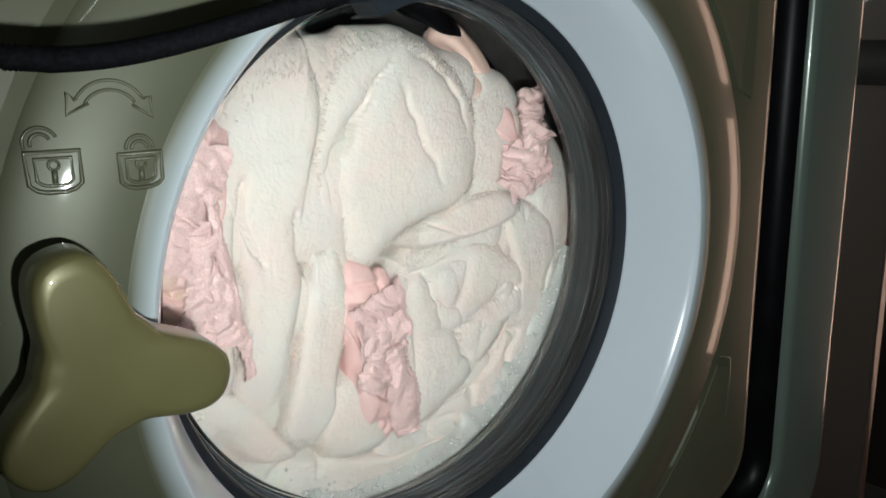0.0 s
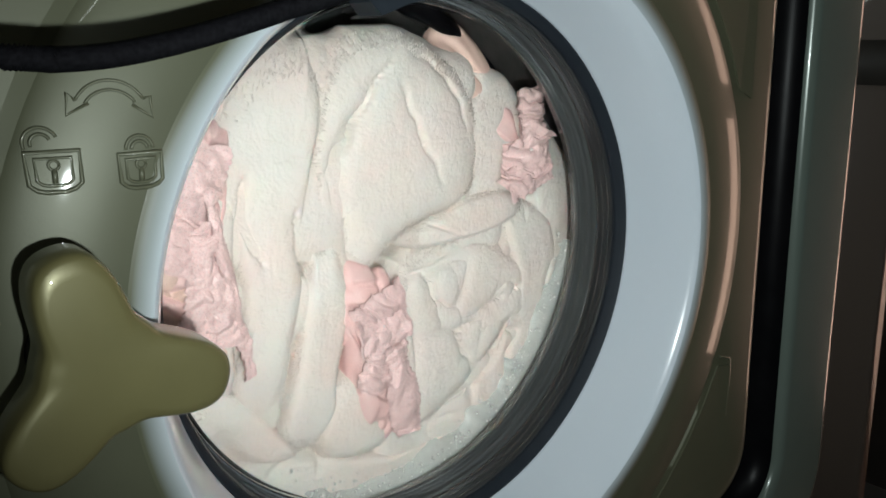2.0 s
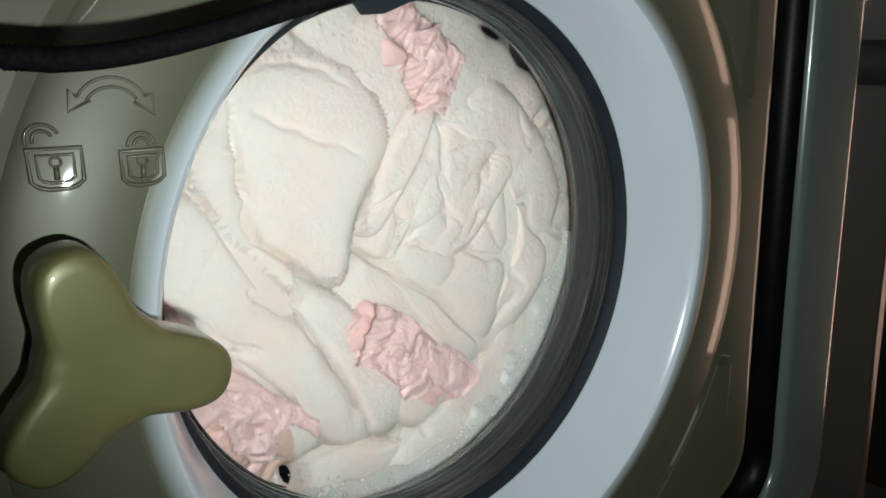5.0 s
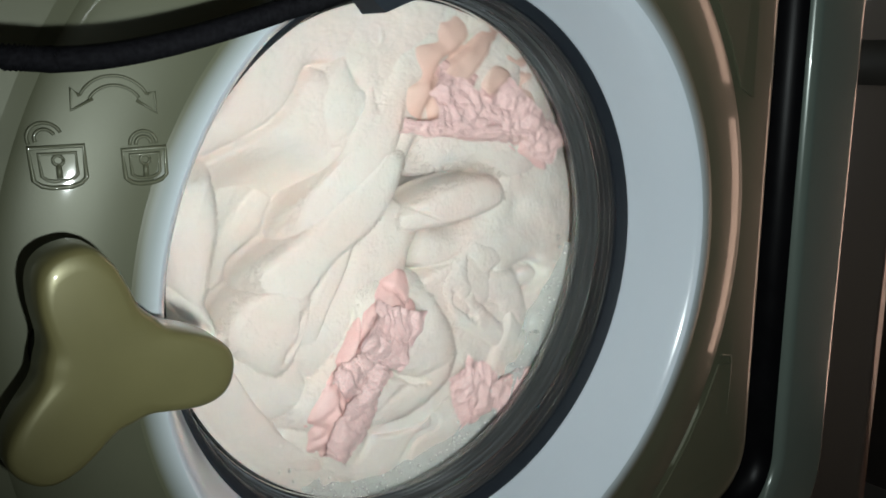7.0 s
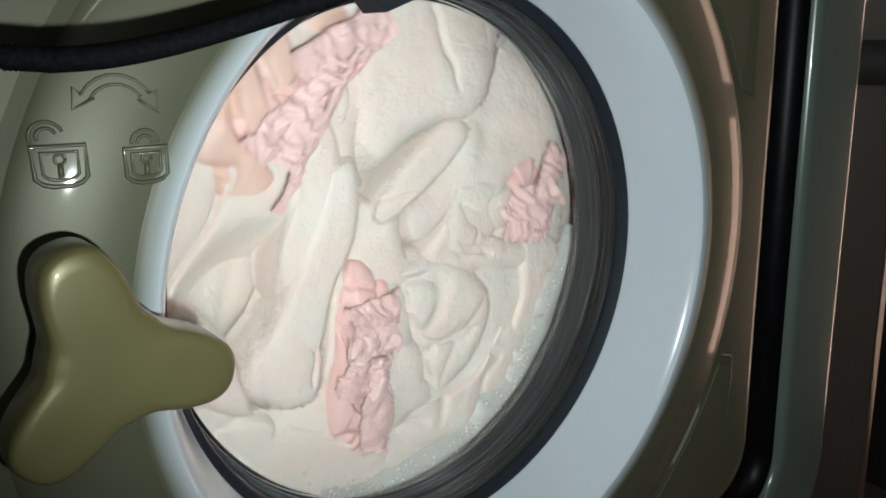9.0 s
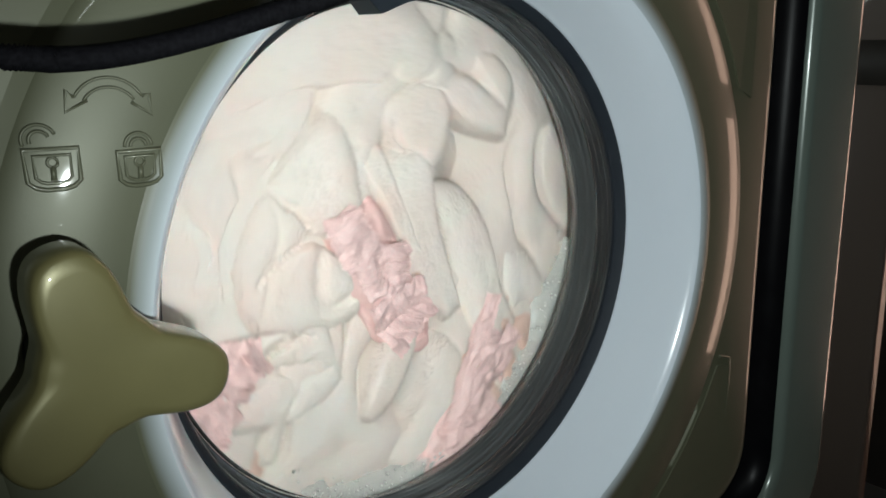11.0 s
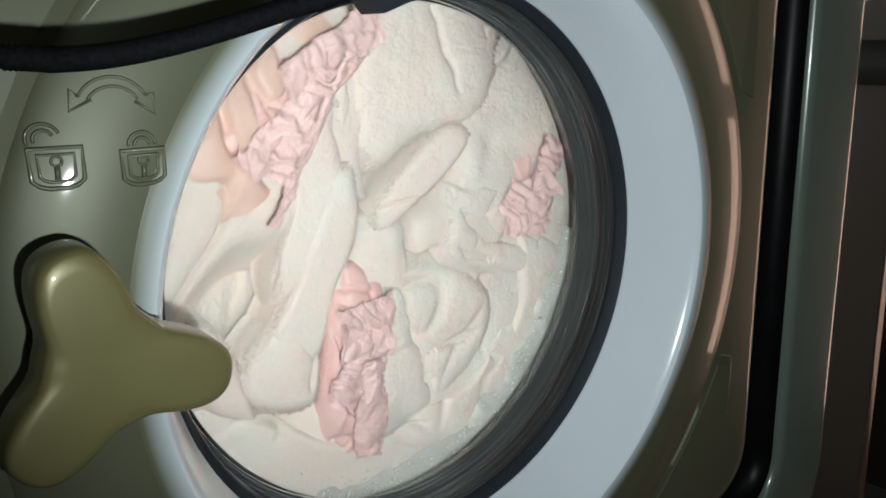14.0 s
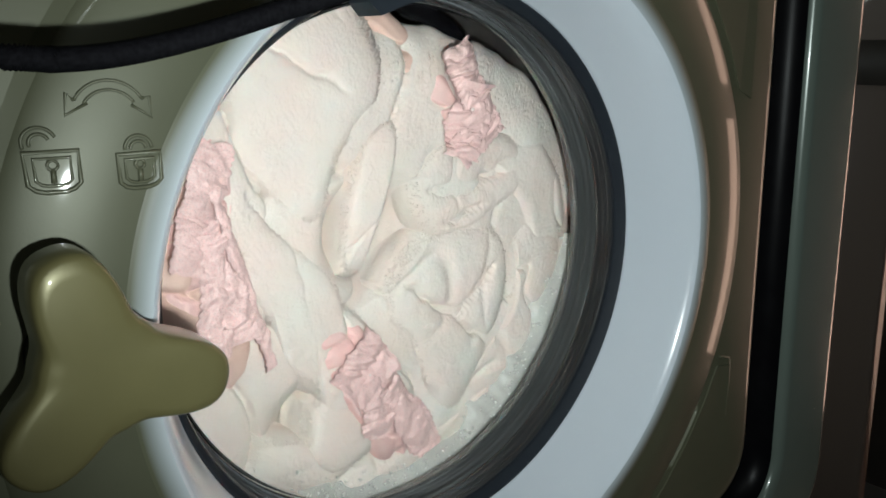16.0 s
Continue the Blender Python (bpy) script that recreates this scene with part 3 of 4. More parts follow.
def pad(outline, height, seed, creases=(), amp=0.004, freq=17.0, nr=56, na=220, flat=6.0, back=0.02, rough=0.0022, dents=()):
    """Cloth pressed flat against the glass inside a rounded outline (in mm), furrowed by long creases and fine worming folds.
    Gives the mesh about its middle, that middle, and the places where the pile stands off."""
    loop = spline([(x / 1000, 0.0, z / 1000) for x, z in list(outline) + [outline[0]]], 16)[:-1]
    mx, mz = sum(p[0] for p in loop) / len(loop), sum(p[2] for p in loop) / len(loop)
    lines = [(np.array([(p[0] - mx, p[2] - mz) for p in spline([(x / 1000, 0.0, z / 1000) for x, z in pts], 10)]), deep) for pts, deep in creases]
    verts, faces, pile = [(0.0, 0.0, 0.0)], [], []
    for i in range(1, nr + 1):
        q = (i / nr) ** 0.85
        for j in range(na):
            w = j / na * len(loop)
            p0, p1 = loop[int(w)], loop[(int(w) + 1) % len(loop)]
            f = w - int(w)
            ox, oz = p0[0] + f * (p1[0] - p0[0]) - mx, p0[2] + f * (p1[2] - p0[2]) - mz
            wob = 1 + 0.035 * noise.noise((ox * 45 + seed, oz * 45, seed))
            x, z = q * wob * ox, q * wob * oz
            sx, sz = x + seed * 0.37, z - seed * 0.21
            u = noise.noise((sx * freq * 0.55, sz * freq * 0.55, seed)) * 0.8
            v = noise.noise((sx * freq * 0.55 + 7.3, sz * freq * 0.55, seed)) * 0.8
            n = noise.noise((sx * freq + u, sz * freq + v, seed * 1.3))
            mask = min(1.0, max(0.0, 0.45 + 1.7 * noise.noise((sx * freq * 0.7, sz * freq * 0.7 + 3.1, seed * 0.6))))
            y = -height * max(0.0, 1 - q ** flat) ** 0.5
            inside = 1 - q ** 8
            y += amp * mask * inside * (3.8 * math.exp(-(n / 0.040) ** 2) + 1.1 * math.exp(-(n / 0.15) ** 2))
            y += rough * inside * (noise.noise((sx * 14, sz * 14, seed + 8)) + 0.4 * noise.noise((sx * 40, sz * 40, seed + 5))) + 0.0004 * noise.noise((sx * 120, sz * 120, seed))
            for line, deep in lines:
                d, way, s = near_line(x + 0.004 * noise.noise((sx * 60, sz * 60, 2.0)), z + 0.004 * noise.noise((sx * 60, sz * 60, 6.0)), line)
                if d < 0.03:
                    strong = deep * inside * math.sin(math.pi * (0.04 + 0.92 * s)) ** 0.7 * (1 + 0.7 * noise.noise((sx * 45, sz * 45, seed)))
                    y += strong * (1.45 * math.exp(-(d / 0.0026) ** 2) + 0.6 * math.exp(-(d / 0.009) ** 2))
            for dx, dz, r, deep in dents:
                y += deep * math.exp(-(((x + mx - dx) ** 2 + (z + mz - dz) ** 2) / r ** 2) ** 2)
            verts.append((x, y, z))
    verts[0] = (0.0, sum(p[1] for p in verts[1:na + 1]) / na, 0.0)
    for j in range(na):
        faces.append((0, 1 + j, 1 + (j + 1) % na))
    for i in range(nr - 1):
        for j in range(na):
            t = (j + 1) % na
            faces.append((1 + i * na + j, 1 + (i + 1) * na + j, 1 + (i + 1) * na + t, 1 + i * na + t))
    for k in range(1 + int(nr * 0.80) * na, 1 + int(nr * 0.93) * na):
        p = verts[k]
        ln = math.hypot(p[0], p[2]) or 1.0
        pile.append((k, (p[0] / ln, 0.5, p[2] / ln)))
    k = len(verts)
    verts += [(x * 0.93, y + back, q * 0.93) for x, y, q in verts[-na:]]
    for j in range(na):
        t = (j + 1) % na
        faces.append((k - na + j, k + j, k + t, k - na + t))
    faces.append(tuple(range(k, k + na)))
    return (verts, faces), (mx, mz), pile


def tufts(verts, pile, length, count, seed):
    """Wet clumps of pile that stand off the edges of a fold."""
    rng = random.Random(seed)
    out, faces = [], []
    for _ in range(count):
        k, way = pile[rng.randrange(len(pile))]
        p, d = Vector(verts[k]), Vector(way)
        way = (d + Vector((rng.gauss(0, 0.25), -0.3 + rng.gauss(0, 0.2), rng.gauss(0, 0.25)))).normalized()
        side = way.cross(Vector((0, -1, 0.01))).normalized()
        up = side.cross(way)
        ln, w = length * rng.uniform(0.4, 1.0), length * rng.uniform(0.16, 0.28)
        base = p - way * ln * 0.5
        b = len(out)
        bend = side * rng.gauss(0, 0.18) * ln
        for t, ww in ((0.0, 1.0), (0.55, 0.75)):
            for a in (0, 1, 2, 3):
                c = math.pi * a / 2
                out.append(base + way * ln * t * 1.4 + bend * t * t + (side * math.cos(c) + up * 0.6 * math.sin(c)) * w * ww)
        out.append(base + way * ln * 1.4 + bend)
        for a in range(4):
            e = (a + 1) % 4
            faces += [(b + 4 + a, b + 4 + e, b + e, b + a), (b + 8, b + 4 + e, b + 4 + a)]
    return out, faces


def fold(parent, name, front, outline, seed, label="", mat=None, fuzz=0.0036, density=600, height=0.03, **shape):
    """One fold of the fleece blanket, with its pile in the same mesh."""
    (v, f), (mx, mz), pile = pad(outline, height, seed, **shape)
    tv, tf = tufts(v, pile, fuzz, density, int(seed * 10))
    me = mesh(name, *joined((v, f), (tv, tf)), mat or FLEECE)
    ob = part(name, me, parent, label)
    ob.matrix_local = pose(mx - PIVOT[0], front + height, mz - PIVOT[1])
    return ob, (mx - PIVOT[0], front + height, mz - PIVOT[1])


def ruffle(length, width, seed, pleats, amp, curl=0.0):
    """A gathered strip of lace with a scalloped free edge and some thickness."""
    rng = random.Random(seed)
    ns, nw, verts, faces = 170, 26, [], []
    o = rng.uniform(0, 50)
    for side in (0, 1):
        for i in range(ns):
            s = i / (ns - 1)
            x = (s - 0.5) * length
            for j in range(nw):
                w = j / (nw - 1)
                reach = width * (1.25 + 0.5 * noise.noise((s * 3.0, o, 1.0)))
                scallop = 0.0016 * abs(math.sin(math.pi * x / 0.0055)) * (abs(2 * w - 1) ** 4) * math.copysign(1, w - 0.5)
                zz = (w - 0.5) * reach + scallop + 0.006 * noise.noise((x * 30 + o, 3.0, w))
                n1 = noise.noise((x * 95 + o + 4 * noise.noise((x * 20, zz * 25, o)), zz * 16, 0.5))
                n2 = noise.noise((x * 130 + o, zz * 90, 4.5))
                y = -amp * (1.5 * abs(n1) + 0.6 * n2) - 0.0005 * noise.noise((x * 330 + o, zz * 330, 2.2)) - 0.0005 * (abs(2 * w - 1) > 0.9) - curl * math.sin(math.pi * w) + side * 0.0006
                verts.append((x + 0.5 * amp * n2 + 0.003 * noise.noise((x * 60, w * 3, o)), y, zz + 0.5 * amp * noise.noise((x * 90, w * 5, o + 7))))
    k = ns * nw
    for side in (0, 1):
        for i in range(ns - 1):
            for j in range(nw - 1):
                a = side * k + i * nw + j
                faces.append((a, a + 1, a + nw + 1, a + nw))
    for i in range(ns - 1):
        for j in (0, nw - 1):
            a = i * nw + j
            faces.append((a, a + nw, a + nw + k, a + k))
    return verts, faces


def bead(r):
    v, f = lathe([(r * math.sin(a), -r * math.cos(a)) for a in np.linspace(0.05, math.pi - 0.05, 8)], 12)
    return v, f


def garment(label, seed, body, strips, pearls):
    """A crumpled lace nightgown: satin lumps, gathered lace strips, a few pearls."""
    g = empty("lace_nightgown", AXIS + PIVOT[1], PIVOT[0], 0.0)
    tagged(g, label, "nightgown", group="lace nightgowns in the drum")
    for k, (name, mat, cx, cz, angle, y, length, width, height, amp, freq) in enumerate(body):
        v, f = heap(length, width, height, seed + 1.3 * k, amp=amp, freq=freq, nr=40, na=120, edge=0.14, back=0.012, flat=3.0)
        ob = part(name, mesh(name, v, f, mat), g, "peach satin" if mat is PEACH else "")
        ob.matrix_local = pose(cx - PIVOT[0], y, cz - PIVOT[1], 0, -angle, 0)
    for k, (cx, cz, angle, y, length, width, pleats, amp, tilt) in enumerate(strips):
        ob = part("ruffle", mesh("ruffle", *ruffle(length, width, seed * 10 + k, pleats, amp, 0.004), LACE), g, "gathered pink lace")
        ob.matrix_local = pose(cx - PIVOT[0], y, cz - PIVOT[1], 0, -angle, 0) @ pose(0, 0, 0, tilt, 0, 0)
    for cx, cz, y, r in pearls:
        ob = part("pearl", mesh("pearl", *bead(r), PEARL), g, "small white pearl")
        ob.location = (cx - PIVOT[0], y, cz - PIVOT[1])
    return g


def load():
    """Everything that tumbles, in the arrangement in which it lies at rest."""
    b = empty("fleece_blanket", AXIS + PIVOT[1], PIVOT[0], 0.0)
    tagged(b, "wet cream fleece blanket bunched up against the door glass", "blanket")
    moving = []

    def add(name, front, outline, seed, to=None, turn=0.0, **more):
        ob, (x, y, z) = fold(b, name, front, outline, seed, **more)
        dx = dz = 0.0
        if to:   # its middle once the load has come to rest again, in mm
            wx, wz = to[0] / 1000 - PIVOT[0], to[1] / 1000 - PIVOT[1]
            dx, dz = wx * REST[0] + wz * REST[1] - x, -wx * REST[1] + wz * REST[0] - z
        moving.append((ob, (x, y, z), (dx, dz, turn)))

    # the heap behind, and the folds pressed against the glass
    ring = [(1000 * PIVOT[0] + 250 * math.cos(a), 1000 * PIVOT[1] + 250 * math.sin(a)) for a in np.linspace(0, 2 * math.pi, 13)[:-1]]
    add("bunched_layer", 0.0735, ring, 3.3, nr=130, na=360, amp=0.006, freq=14.0, back=0.02, flat=14.0, rough=0.005, density=900, dents=((-0.086, -0.084, 0.062, 0.060), (0.015, 0.060, 0.040, 0.055)))
    add("outer_fold", 0.0700, ((-172, 60), (-135, 118), (-108, 90), (-112, 19), (-116, -50), (-124, -108), (-160, -90), (-180, -15)), 59.3, (-145, 42), freq=15.0)
    add("long_fold", 0.0672, ((-44, 164), (-78, 156), (-119, 118), (-135, 83), (-119, 40), (-115, -8), (-117, -57), (-128, -96), (-122, -128), (-96, -142), (-78, -112), (-64, -62), (-58, -20), (-60, 20), (-50, 71), (-36, 125)), 7.7,
        (-104, 20), 12, freq=9.0, amp=0.0009, creases=((((-106, 68), (-109, 38), (-98, 8)), 0.009), (((-68, 40), (-64, -19), (-69, -53), (-81, -94), (-93, -131)), 0.010)), nr=84, na=300, fuzz=0.0038, density=800)
    add("upper_fold", 0.0676, ((40, -30), (80, -14), (130, -20), (168, -40), (170, -85), (130, -95), (85, -102), (45, -85)), 55.1, (100, 44), -8, freq=12.0, amp=0.0022, creases=((((60, -50), (100, -62), (150, -58)), 0.011), (((70, -80), (110, -84)), 0.008)))
    add("top_fold", 0.0665, ((-12, 170), (38, 168), (85, 143), (116, 99), (114, 57), (95, 22), (51, 13), (20, -1), (-15, -22), (-31, -6), (-37, 25), (-55, 10), (-58, 59), (-49, 118), (-34, 154)), 11.2,
        (-72, 112), 12, freq=11.0, amp=0.0018, creases=((((19, 145), (-10, 107), (-33, 68), (-32, 35), (-28, -9)), 0.010), (((26, 126), (39, 96), (52, 73), (63, 45)), 0.003), (((40, 148), (72, 130), (90, 92)), 0.003)),
        nr=84, na=300, fuzz=0.0042, density=1300)
    add("middle_fold", 0.0680, ((-55, 20), (-34, 18), (-21, -27), (-27, -62), (-37, -97), (-45, -146), (-77, -150), (-92, -132), (-75, -78), (-66, -36)), 15.8, (-46, -62), 6, freq=11.0, amp=0.0016, fuzz=0.004, density=900)
    add("side_fold", 0.0700, ((126, 24), (170, 19), (199, 3), (208, -52), (187, -104), (144, -112), (148, -52), (137, -15)), 27.1, (168, 26), freq=19.0)
    add("round_fold", 0.0668, ((23, -14), (56, 4), (98, 2), (149, -21), (159, -58), (136, -103), (97, -138), (65, -158), (29, -168), (22, -124), (26, -76), (14, -40)), 19.4, (72, -66), 0,
        freq=11.0, amp=0.0015, creases=((((47, -27), (61, -56), (85, -79), (130, -63)), 0.009), (((78, -83), (97, -118), (110, -124)), 0.007)), nr=76, na=260, fuzz=0.0038, density=900)
    add("crest_fold", 0.0662, ((29, 8), (68, 25), (117, 35), (155, 29), (158, 9), (104, -4), (68, -6), (34, -6)), 31.6, (-6, 40), 40, amp=0.001, freq=16.0, nr=36, fuzz=0.0038, density=600)
    add("narrow_fold", 0.0705, ((23, -30), (38, -77), (37, -126), (38, -173), (12, -172), (14, -119), (18, -73)), 23.9, (-2, -88), 10, amp=0.0015, nr=40)
    add("edge_fold", 0.0690, ((148, -58), (204, -45), (200, -115), (155, -164), (100, -190), (40, -186), (42, -158), (93, -139), (133, -102)), 47.7, freq=18.0, amp=0.005)
    add("lower_fold", 0.0675, ((-38, -96), (-14, -94), (6, -121), (12, -159), (-15, -172), (-53, -164), (-62, -137), (-50, -110)), 35.2, (-40, -140), freq=14.0, amp=0.0018, creases=((((-14, -108), (-4, -126), (1, -147)), 0.006),))
    add("bottom_fold", 0.0690, ((-140, -70), (-112, -90), (-84, -128), (-70, -165), (-100, -190), (-140, -165), (-170, -120)), 43.3, freq=14.0)
    add("under_fold", 0.0690, ((-138, -118), (-86, -138), (-37, -160), (40, -178), (90, -178), (60, -226), (-39, -238), (-110, -205)), 51.7, freq=14.0, amp=0.005)

    g1 = garment("pink lace nightgown pinched between the folds of the blanket", 2, [
        ("satin", PINK, -0.004, -0.085, 97, 0.079, 0.155, 0.055, 0.017, 0.0028, 45.0)],
        [(-0.008, -0.042, 20, 0.062, 0.05, 0.022, 5, 0.004, 10), (-0.004, -0.062, 5, 0.062, 0.052, 0.02, 6, 0.004, -10), (0.012, -0.115, 100, 0.062, 0.08, 0.022, 9, 0.004, 5),
         (-0.012, -0.085, 80, 0.061, 0.05, 0.02, 5, 0.004, 0)],
        [(-0.004, -0.057, 0.059, 0.0011), (-0.013, -0.093, 0.059, 0.0012), (0.009, -0.097, 0.059, 0.001)])
    g2 = garment("pink lace and peach satin nightgown beside the blanket", 5, [
        ("satin", PEACH, -0.165, 0.0, 85, 0.088, 0.19, 0.10, 0.022, 0.004, 26.0),
        ("bodice", PINK, -0.146, 0.035, 75, 0.08, 0.15, 0.042, 0.016, 0.003, 40.0)],
        [(-0.147, 0.055, 70, 0.062, 0.09, 0.021, 6, 0.004, 10), (-0.141, 0.0, 100, 0.062, 0.09, 0.018, 8, 0.004, -10), (-0.128, 0.01, 98, 0.064, 0.16, 0.012, 7, 0.0025, 40),
         (-0.15, -0.02, 80, 0.064, 0.06, 0.018, 5, 0.004, 0)],
        [(-0.138, -0.008, 0.057, 0.0022), (-0.136, 0.006, 0.057, 0.0012)])
    g3 = garment("pink lace nightgown with peach satin above the blanket", 9, [
        ("satin", PEACH, 0.135, 0.098, 130, 0.106, 0.15, 0.07, 0.024, 0.004, 24.0),
        ("bodice", PINK, 0.150, 0.066, 110, 0.086, 0.085, 0.06, 0.017, 0.005, 48.0)],
        [(0.158, 0.08, 100, 0.064, 0.075, 0.024, 6, 0.005, 10), (0.147, 0.058, 60, 0.063, 0.06, 0.026, 5, 0.005, -15), (0.155, 0.042, 20, 0.064, 0.05, 0.02, 5, 0.004, 0)],
        [(0.152, 0.066, 0.058, 0.0013)])
    return b, moving, ((g1, (-0.02, -0.03, 0)), (g2, (0.012, 0.015, -115)), (g3, (-0.03, 0.0, -40)))


def suds():
    """Foam and bubbles in the water along the lower rim of the glass."""
    rng = random.Random(4)
    pieces = []
    n, verts, faces = 160, [], []
    for i in range(n):
        a = radians(-8 - 118 * i / (n - 1))
        w = (0.004 + 0.006 * math.sin(math.pi * i / (n - 1)) + 0.010 * math.exp(-((i - 24) / 11) ** 2) + 0.006 * noise.noise((i * 0.09, 1, 2)) + 0.002 * noise.noise((i * 0.25, 4, 2))) * min(1, i / 10, (n - 1 - i) / 16 + 0.02)
        f = min(1.0, i / 40) ** 0.7
        for r, y in ((0.212, 0.0745), (0.212, 0.062), (0.206 - w * 0.3, 0.0595), (0.202 - w * 0.8 - 0.002 * abs(noise.noise((i * 0.21, 7, 2))), 0.0587 + 0.0006 * noise.noise((i * 0.5, 9, 2))), (0.197 - w * 1.2 - 0.004 * abs(noise.noise((i * 0.17, 5, 2))), 0.0745)):
            r = 0.212 - (0.212 - r) * f
            verts.append((r * math.cos(a), y, r * math.sin(a)))
    for i in range(n - 1):
        for k in range(4):
            faces.append((i * 5 + k, i * 5 + k + 1, i * 5 + k + 6, i * 5 + k + 5))
    foam = empty("suds", AXIS)
    tagged(foam, "pale soap suds and bubbles along the lower rim of the glass", "suds", kind="stuff")
    part("foam", mesh("foam", verts, faces, FOAMY), foam)
    for k in range(420):
        a = radians(-5 - 122 * rng.random() ** 0.9)
        r = 0.199 - abs(rng.gauss(0, 0.010))
        s = 0.0003 + 0.0011 * rng.random() ** 3
        y = 0.0590 + rng.uniform(0, 0.0015)
        v, f = lathe([(s * math.sin(b), -s * math.cos(b)) for b in (0.25, 0.8, 1.4, 2.0, 2.7)], 8)
        pieces.append(([(p[0] + r * math.cos(a), p[1] + y, p[2] + r * math.sin(a)) for p in v], f))
    part("bubbles", mesh("bubbles", *joined(*pieces), SUDS), foam)
    return foam


# ---------------------------------------------------------------- what moves
# turns of the load against the clock: at rest, two runs of the drum, at rest again
INNER = [(0, 0), (4.05, 0), (4.2, 0.008), (4.6, 0.05), (5.2, 0.16), (5.8, 0.33), (6.3, 0.5), (6.4, 0.54), (6.5, 0.58), (6.6, 0.65), (6.7, 0.725), (6.8, 0.79), (7.0, 0.875),
         (7.2, 0.93), (7.4, 0.99), (7.6, 1.1), (7.8, 1.22), (8.0, 1.36), (8.3, 1.5), (8.4, 1.57), (8.5, 1.69), (8.6, 1.77), (8.8, 1.88), (9.0, 1.96), (9.2, 2.06), (9.7, 2.4),
         (10.5, 3.05), (11.0, 3.55), (11.3, 3.75), (11.5, 3.82), (11.7, 3.89), (12.0, 4.0), (12.3, 4.25), (12.5, 4.37), (12.8, 4.5), (13.0, 4.6), (13.2, 4.74), (13.4, 4.82),
         (13.6, 4.88), (14.0, 4.96), (14.2, 5.02), (14.5, 5.09), (14.8, 5.108), (15.0, 5.106), (15.2, 5.09), (15.5, 5.066), (15.7, 5.063), (16, 5.063)]
OUTER = [(0, 0), (4.05, 0), (4.2, 0.008), (4.6, 0.05), (5.2, 0.16), (5.8, 0.31), (6.3, 0.46), (6.5, 0.55), (7.0, 0.75), (7.3, 0.92), (7.5, 1.05), (8.0, 1.31),
         (8.5, 1.62), (9.0, 1.93), (9.2, 2.05), (9.7, 2.4), (10.5, 3.05), (11.0, 3.46), (11.3, 3.66), (11.5, 3.75), (12.0, 4.04), (12.3, 4.24), (12.5, 4.35), (12.8, 4.48),
         (13.0, 4.57), (13.2, 4.65), (13.5, 4.77), (14.0, 4.94), (14.2, 5.01), (14.5, 5.09), (14.8, 5.108), (15.0, 5.106), (15.2, 5.09), (15.5, 5.066), (15.7, 5.063), (16, 5.063)]


def turns(t, table=INNER):
    """The same table, run through smoothly."""
    for k in range(len(table) - 1):
        (t0, p0), (t1, p1) = table[k], table[k + 1]
        if t <= t1:
            s0 = (p1 - table[k - 1][1]) / (t1 - table[k - 1][0]) if k else 0.0
            s1 = (table[k + 2][1] - p0) / (table[k + 2][0] - t0) if k + 2 < len(table) else 0.0
            if p1 == p0 or t1 <= 4.05:
                s0 = s1 = 0.0
            u, h = (t - t0) / (t1 - t0), t1 - t0
            return (2 * u ** 3 - 3 * u * u + 1) * p0 + (u ** 3 - 2 * u * u + u) * h * s0 + (3 * u * u - 2 * u ** 3) * p1 + (u ** 3 - u * u) * h * s1
    return table[-1][1]


def shifted(t):
    """0 while the load lies as at first, 1 once it has been rearranged."""
    u = min(1.0, max(0.0, (t - 4.4) / 2.2))
    return u * u * (3 - 2 * u)


def stir(t):
    """How strongly the load is being tumbled."""
    return min(1.0, max(0.0, (t - 4.2) / 1.5)) * min(1.0, max(0.0, (15.0 - t) / 1.2))


TIMES = [0.0, 2.0, 4.0] + [4.1 + 0.1 * k for k in range(119)] + [16.0]
TIMES = sorted(set(round(t, 2) for t in TIMES))


# where the pinched gown lies in the rolling load: turn, and shifts from its first place
PINCHED = ((0, 0.07, 0.2, 0.36, 0.5, 0.58, 0.69, 0.79, 0.875, 0.96, 1.0),
           (-0.018, -0.035, -0.048, -0.058, 0.0, 0.029, 0.043, 0.045, 0.045, 0.003, -0.018),
           (-0.02, -0.022, -0.02, -0.018, 0.035, 0.064, 0.0, -0.01, -0.023, -0.028, -0.02))
OPENING = {"bottom_fold": ((0.67, -0.03, -0.03), (0.82, -0.022, 0.010)), "lower_fold": ((0.67, 0.045, -0.02), (0.82, 0.034, -0.016)), "under_fold": ((0.67, 0.03, -0.03),), "middle_fold": ((0.67, 0.045, 0.01),),
           "long_fold": ((0.67, -0.025, 0.07), (0.37, -0.02, 0.01)), "outer_fold": ((0.67, -0.02, 0.03),),
           "top_fold": ((0.37, -0.02, 0.017),), "rolled_fold": ((0.37, -0.02, 0.017),), "upper_fold": ((0.37, 0.03, -0.01),)}
DEEP = 0.006     # the load lies just behind the glass
LIFT = 0.02      # by which the load rides up while it tumbles


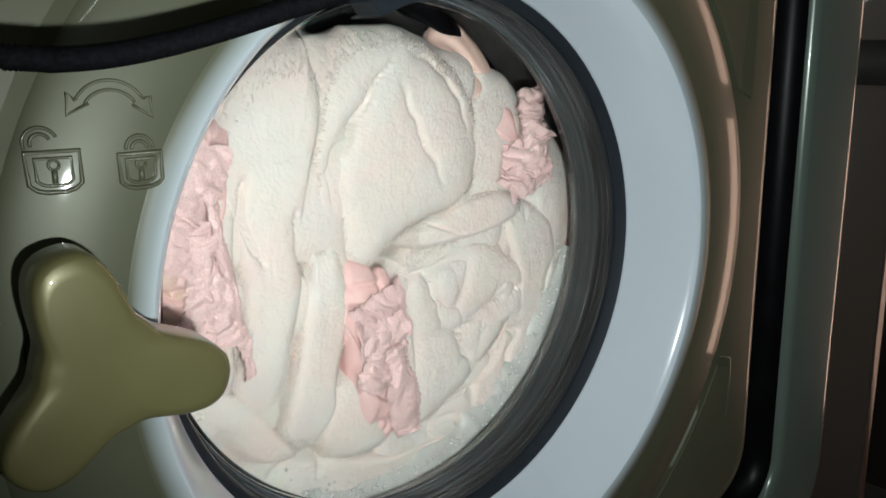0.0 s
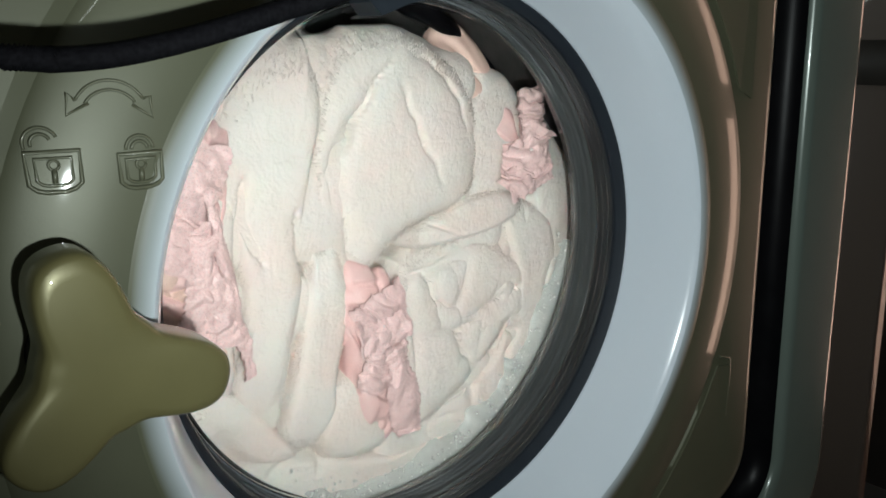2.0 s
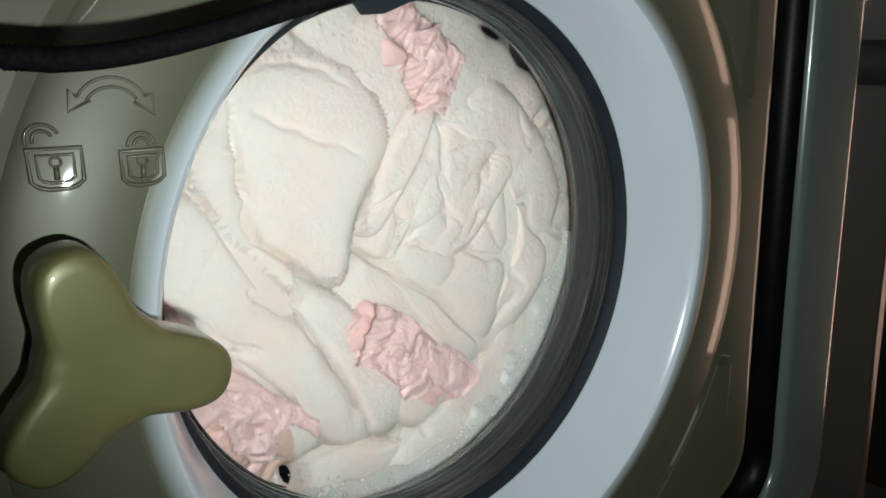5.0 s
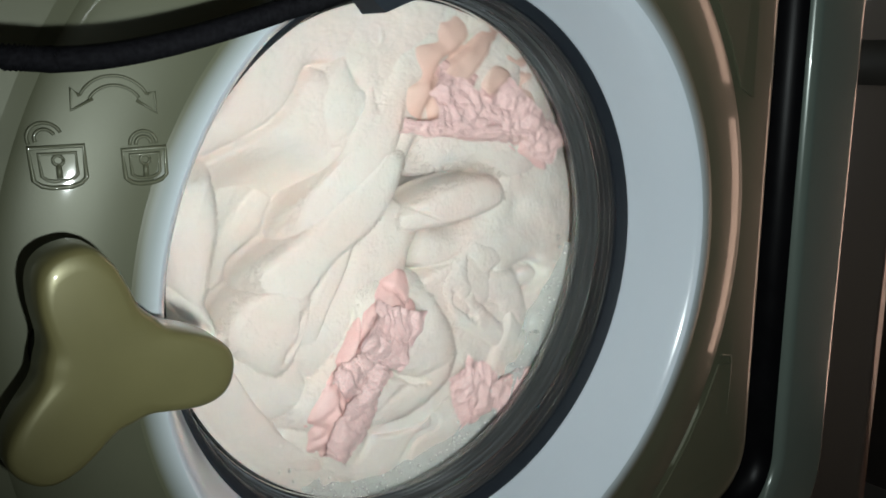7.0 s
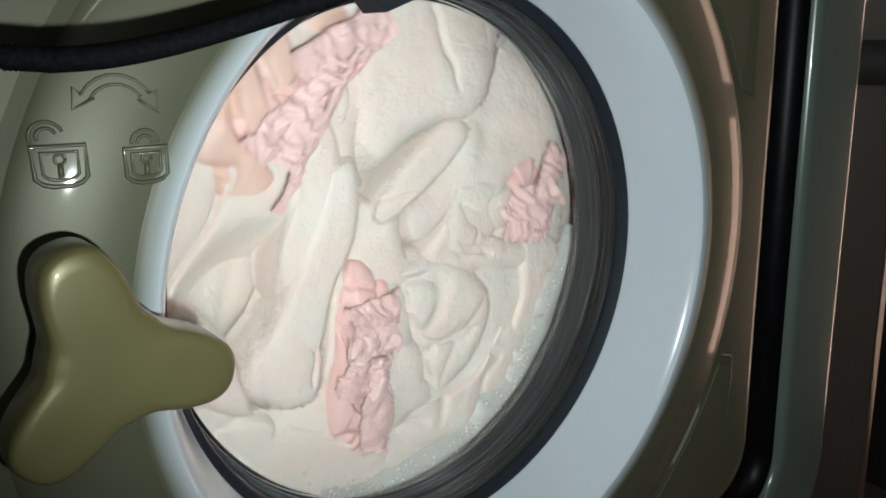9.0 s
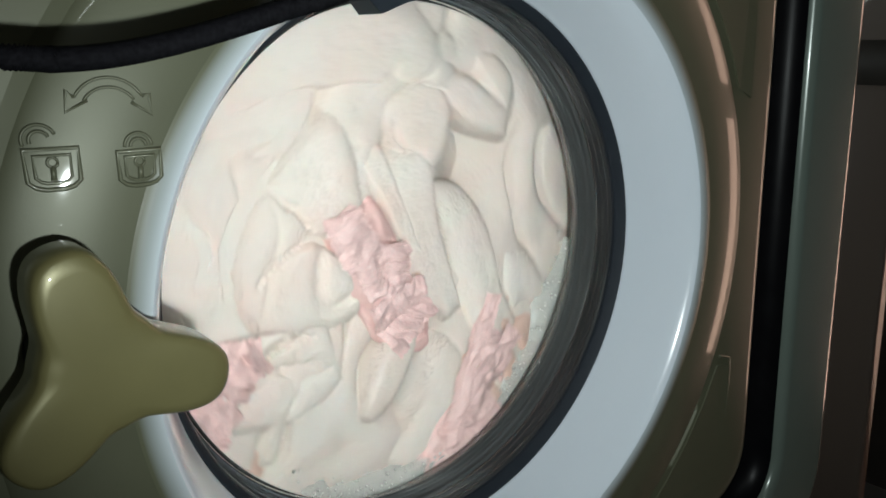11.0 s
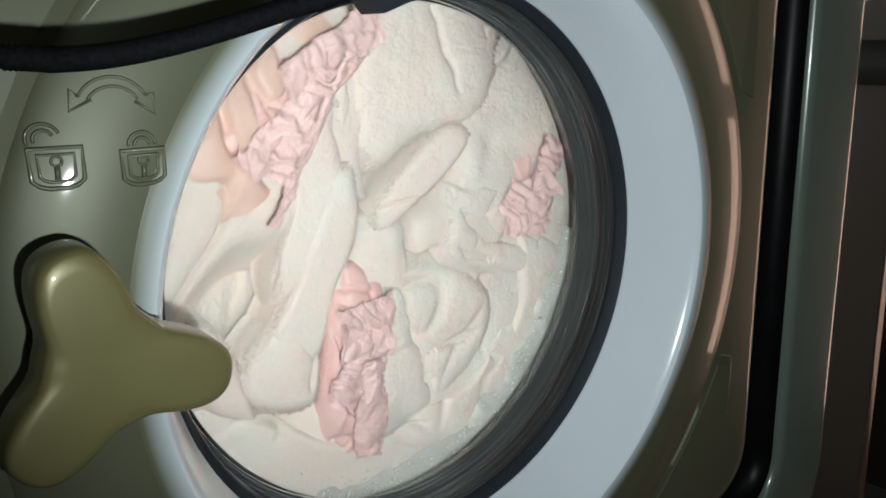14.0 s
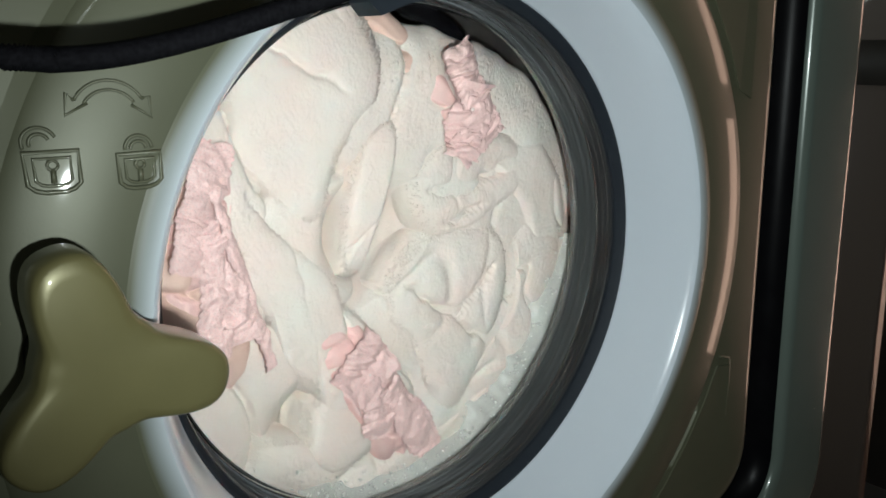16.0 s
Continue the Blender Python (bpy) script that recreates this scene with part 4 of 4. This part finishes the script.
SHAKE = [(0, 0, 0), (4.0, 0, 0), (4.6, 0.3, 0.4), (5.3, -0.4, 0.8), (6.0, 0.4, 1), (6.5, 0.3, 1), (7.0, 0.45, 1), (7.5, -0.15, 0.6), (8.0, 0.45, 1.2), (8.5, 0.3, 1), (9.0, 0.8, 1.2), (9.2, -1.6, 0.4), (9.8, 0.9, 1.0),
         (10.5, -0.9, 0.6), (11.3, -1.5, 0.8), (11.5, 1.2, 1.2), (12.0, -1.5, 0.6), (12.5, 0.0, 1), (13.0, 0, 1), (13.5, 0, 1), (14.0, 0, 0.8), (14.5, 0, 0.6), (15.0, -0.5, 0.5), (15.5, -0.5, 0.1), (16.0, -0.5, 0)]


def motions():
    blanket, folds, gowns = WASH
    walk(MACHINE, [(t, pose(0.001 * dx, 0, 0.0015 * r, 0, 0.1 * r, 0)) for t, dx, r in SHAKE])
    walk(blanket, [(t, pose(PIVOT[0], DEEP, AXIS + PIVOT[1] + LIFT * stir(t), 0, -360 * turns(t), 0)) for t in TIMES])
    walk(DRUM, [(t, pose(0, 0, AXIS, 0, -360 * turns(t, OUTER), 0)) for t in TIMES])
    c, s = math.cos(radians(-24.5)), math.sin(radians(-24.5))
    for k, (ob, (x, y, z), (dx, dz, turn)) in enumerate(folds):
        if k == 0:   # the heap lies lower while it rests
            rows = []
            for t in TIMES:
                a, sag = 2 * math.pi * turns(t), 1 - stir(t)
                ux, uz = (0.012 * sag, -0.048 * sag) if t < 9 else (0.026 * sag, -0.042 * sag)
                rows.append((t, pose(x + ux * math.cos(a) + uz * math.sin(a), y, z - ux * math.sin(a) + uz * math.cos(a))))
            walk(ob, rows)
            continue
        rows = []
        for t in TIMES[::2] + [16.0]:
            m, w = shifted(t), stir(t)
            p = 2 * math.pi * turns(t)
            gx = gz = 0.0
            for phase, ux, uz in OPENING.get(ob.name, ()):
                gape = w * math.exp(-(((turns(t) % 1) - phase) / 0.11) ** 2)
                gx, gz = gx + ux * gape, gz + uz * gape
            rows.append((t, pose(x + dx * m + gx + w * 0.004 * math.sin(p + k * 1.9), y + w * 0.002 * math.sin(p + k), z + dz * m + gz + w * 0.006 * math.cos(p + k * 2.3),
                                 0, -(turn * m + w * 4 * math.sin(p + k)), 0)))
        walk(ob, rows if rows[-1][0] > rows[-2][0] else rows[:-1])
    for k, (g, (dx, dz, turn)) in enumerate(gowns):
        rows = []
        for t in TIMES:
            m, w, p = shifted(t), stir(t), turns(t, OUTER if k else INNER)
            lx, lz = (dx * c - dz * s) * m, (dx * s + dz * c) * m
            if k == 0:
                gx, gz = (float(np.interp(p % 1, PINCHED[0], PINCHED[n])) for n in (1, 2))
                lx, lz = w * gx - 0.035 * m * (1 - w), w * gz - 0.022 * m * (1 - w)
            a = 2 * math.pi * p
            ox, oz = lx * math.cos(a) - lz * math.sin(a), lx * math.sin(a) + lz * math.cos(a)
            rows.append((t, pose(PIVOT[0] + ox, DEEP + w * 0.002 * math.sin(a + k), AXIS + PIVOT[1] + oz + LIFT * w, 0, -360 * p - turn * 0.15 * m, 0)))
        walk(g, rows)
    walk(FOAM, [(t, pose(0, DEEP + 0.0004 * math.sin(9 * t) * stir(t), AXIS, 0, -min(t, 4.0) * 0.8 - 2.5 * stir(t) * math.sin(5.1 * t), 0)) for t in TIMES])


room()
MACHINE = machine()
door(MACHINE)
DRUM = drum(MACHINE)
cable()
WASH = load()
FOAM = suds()
motions()
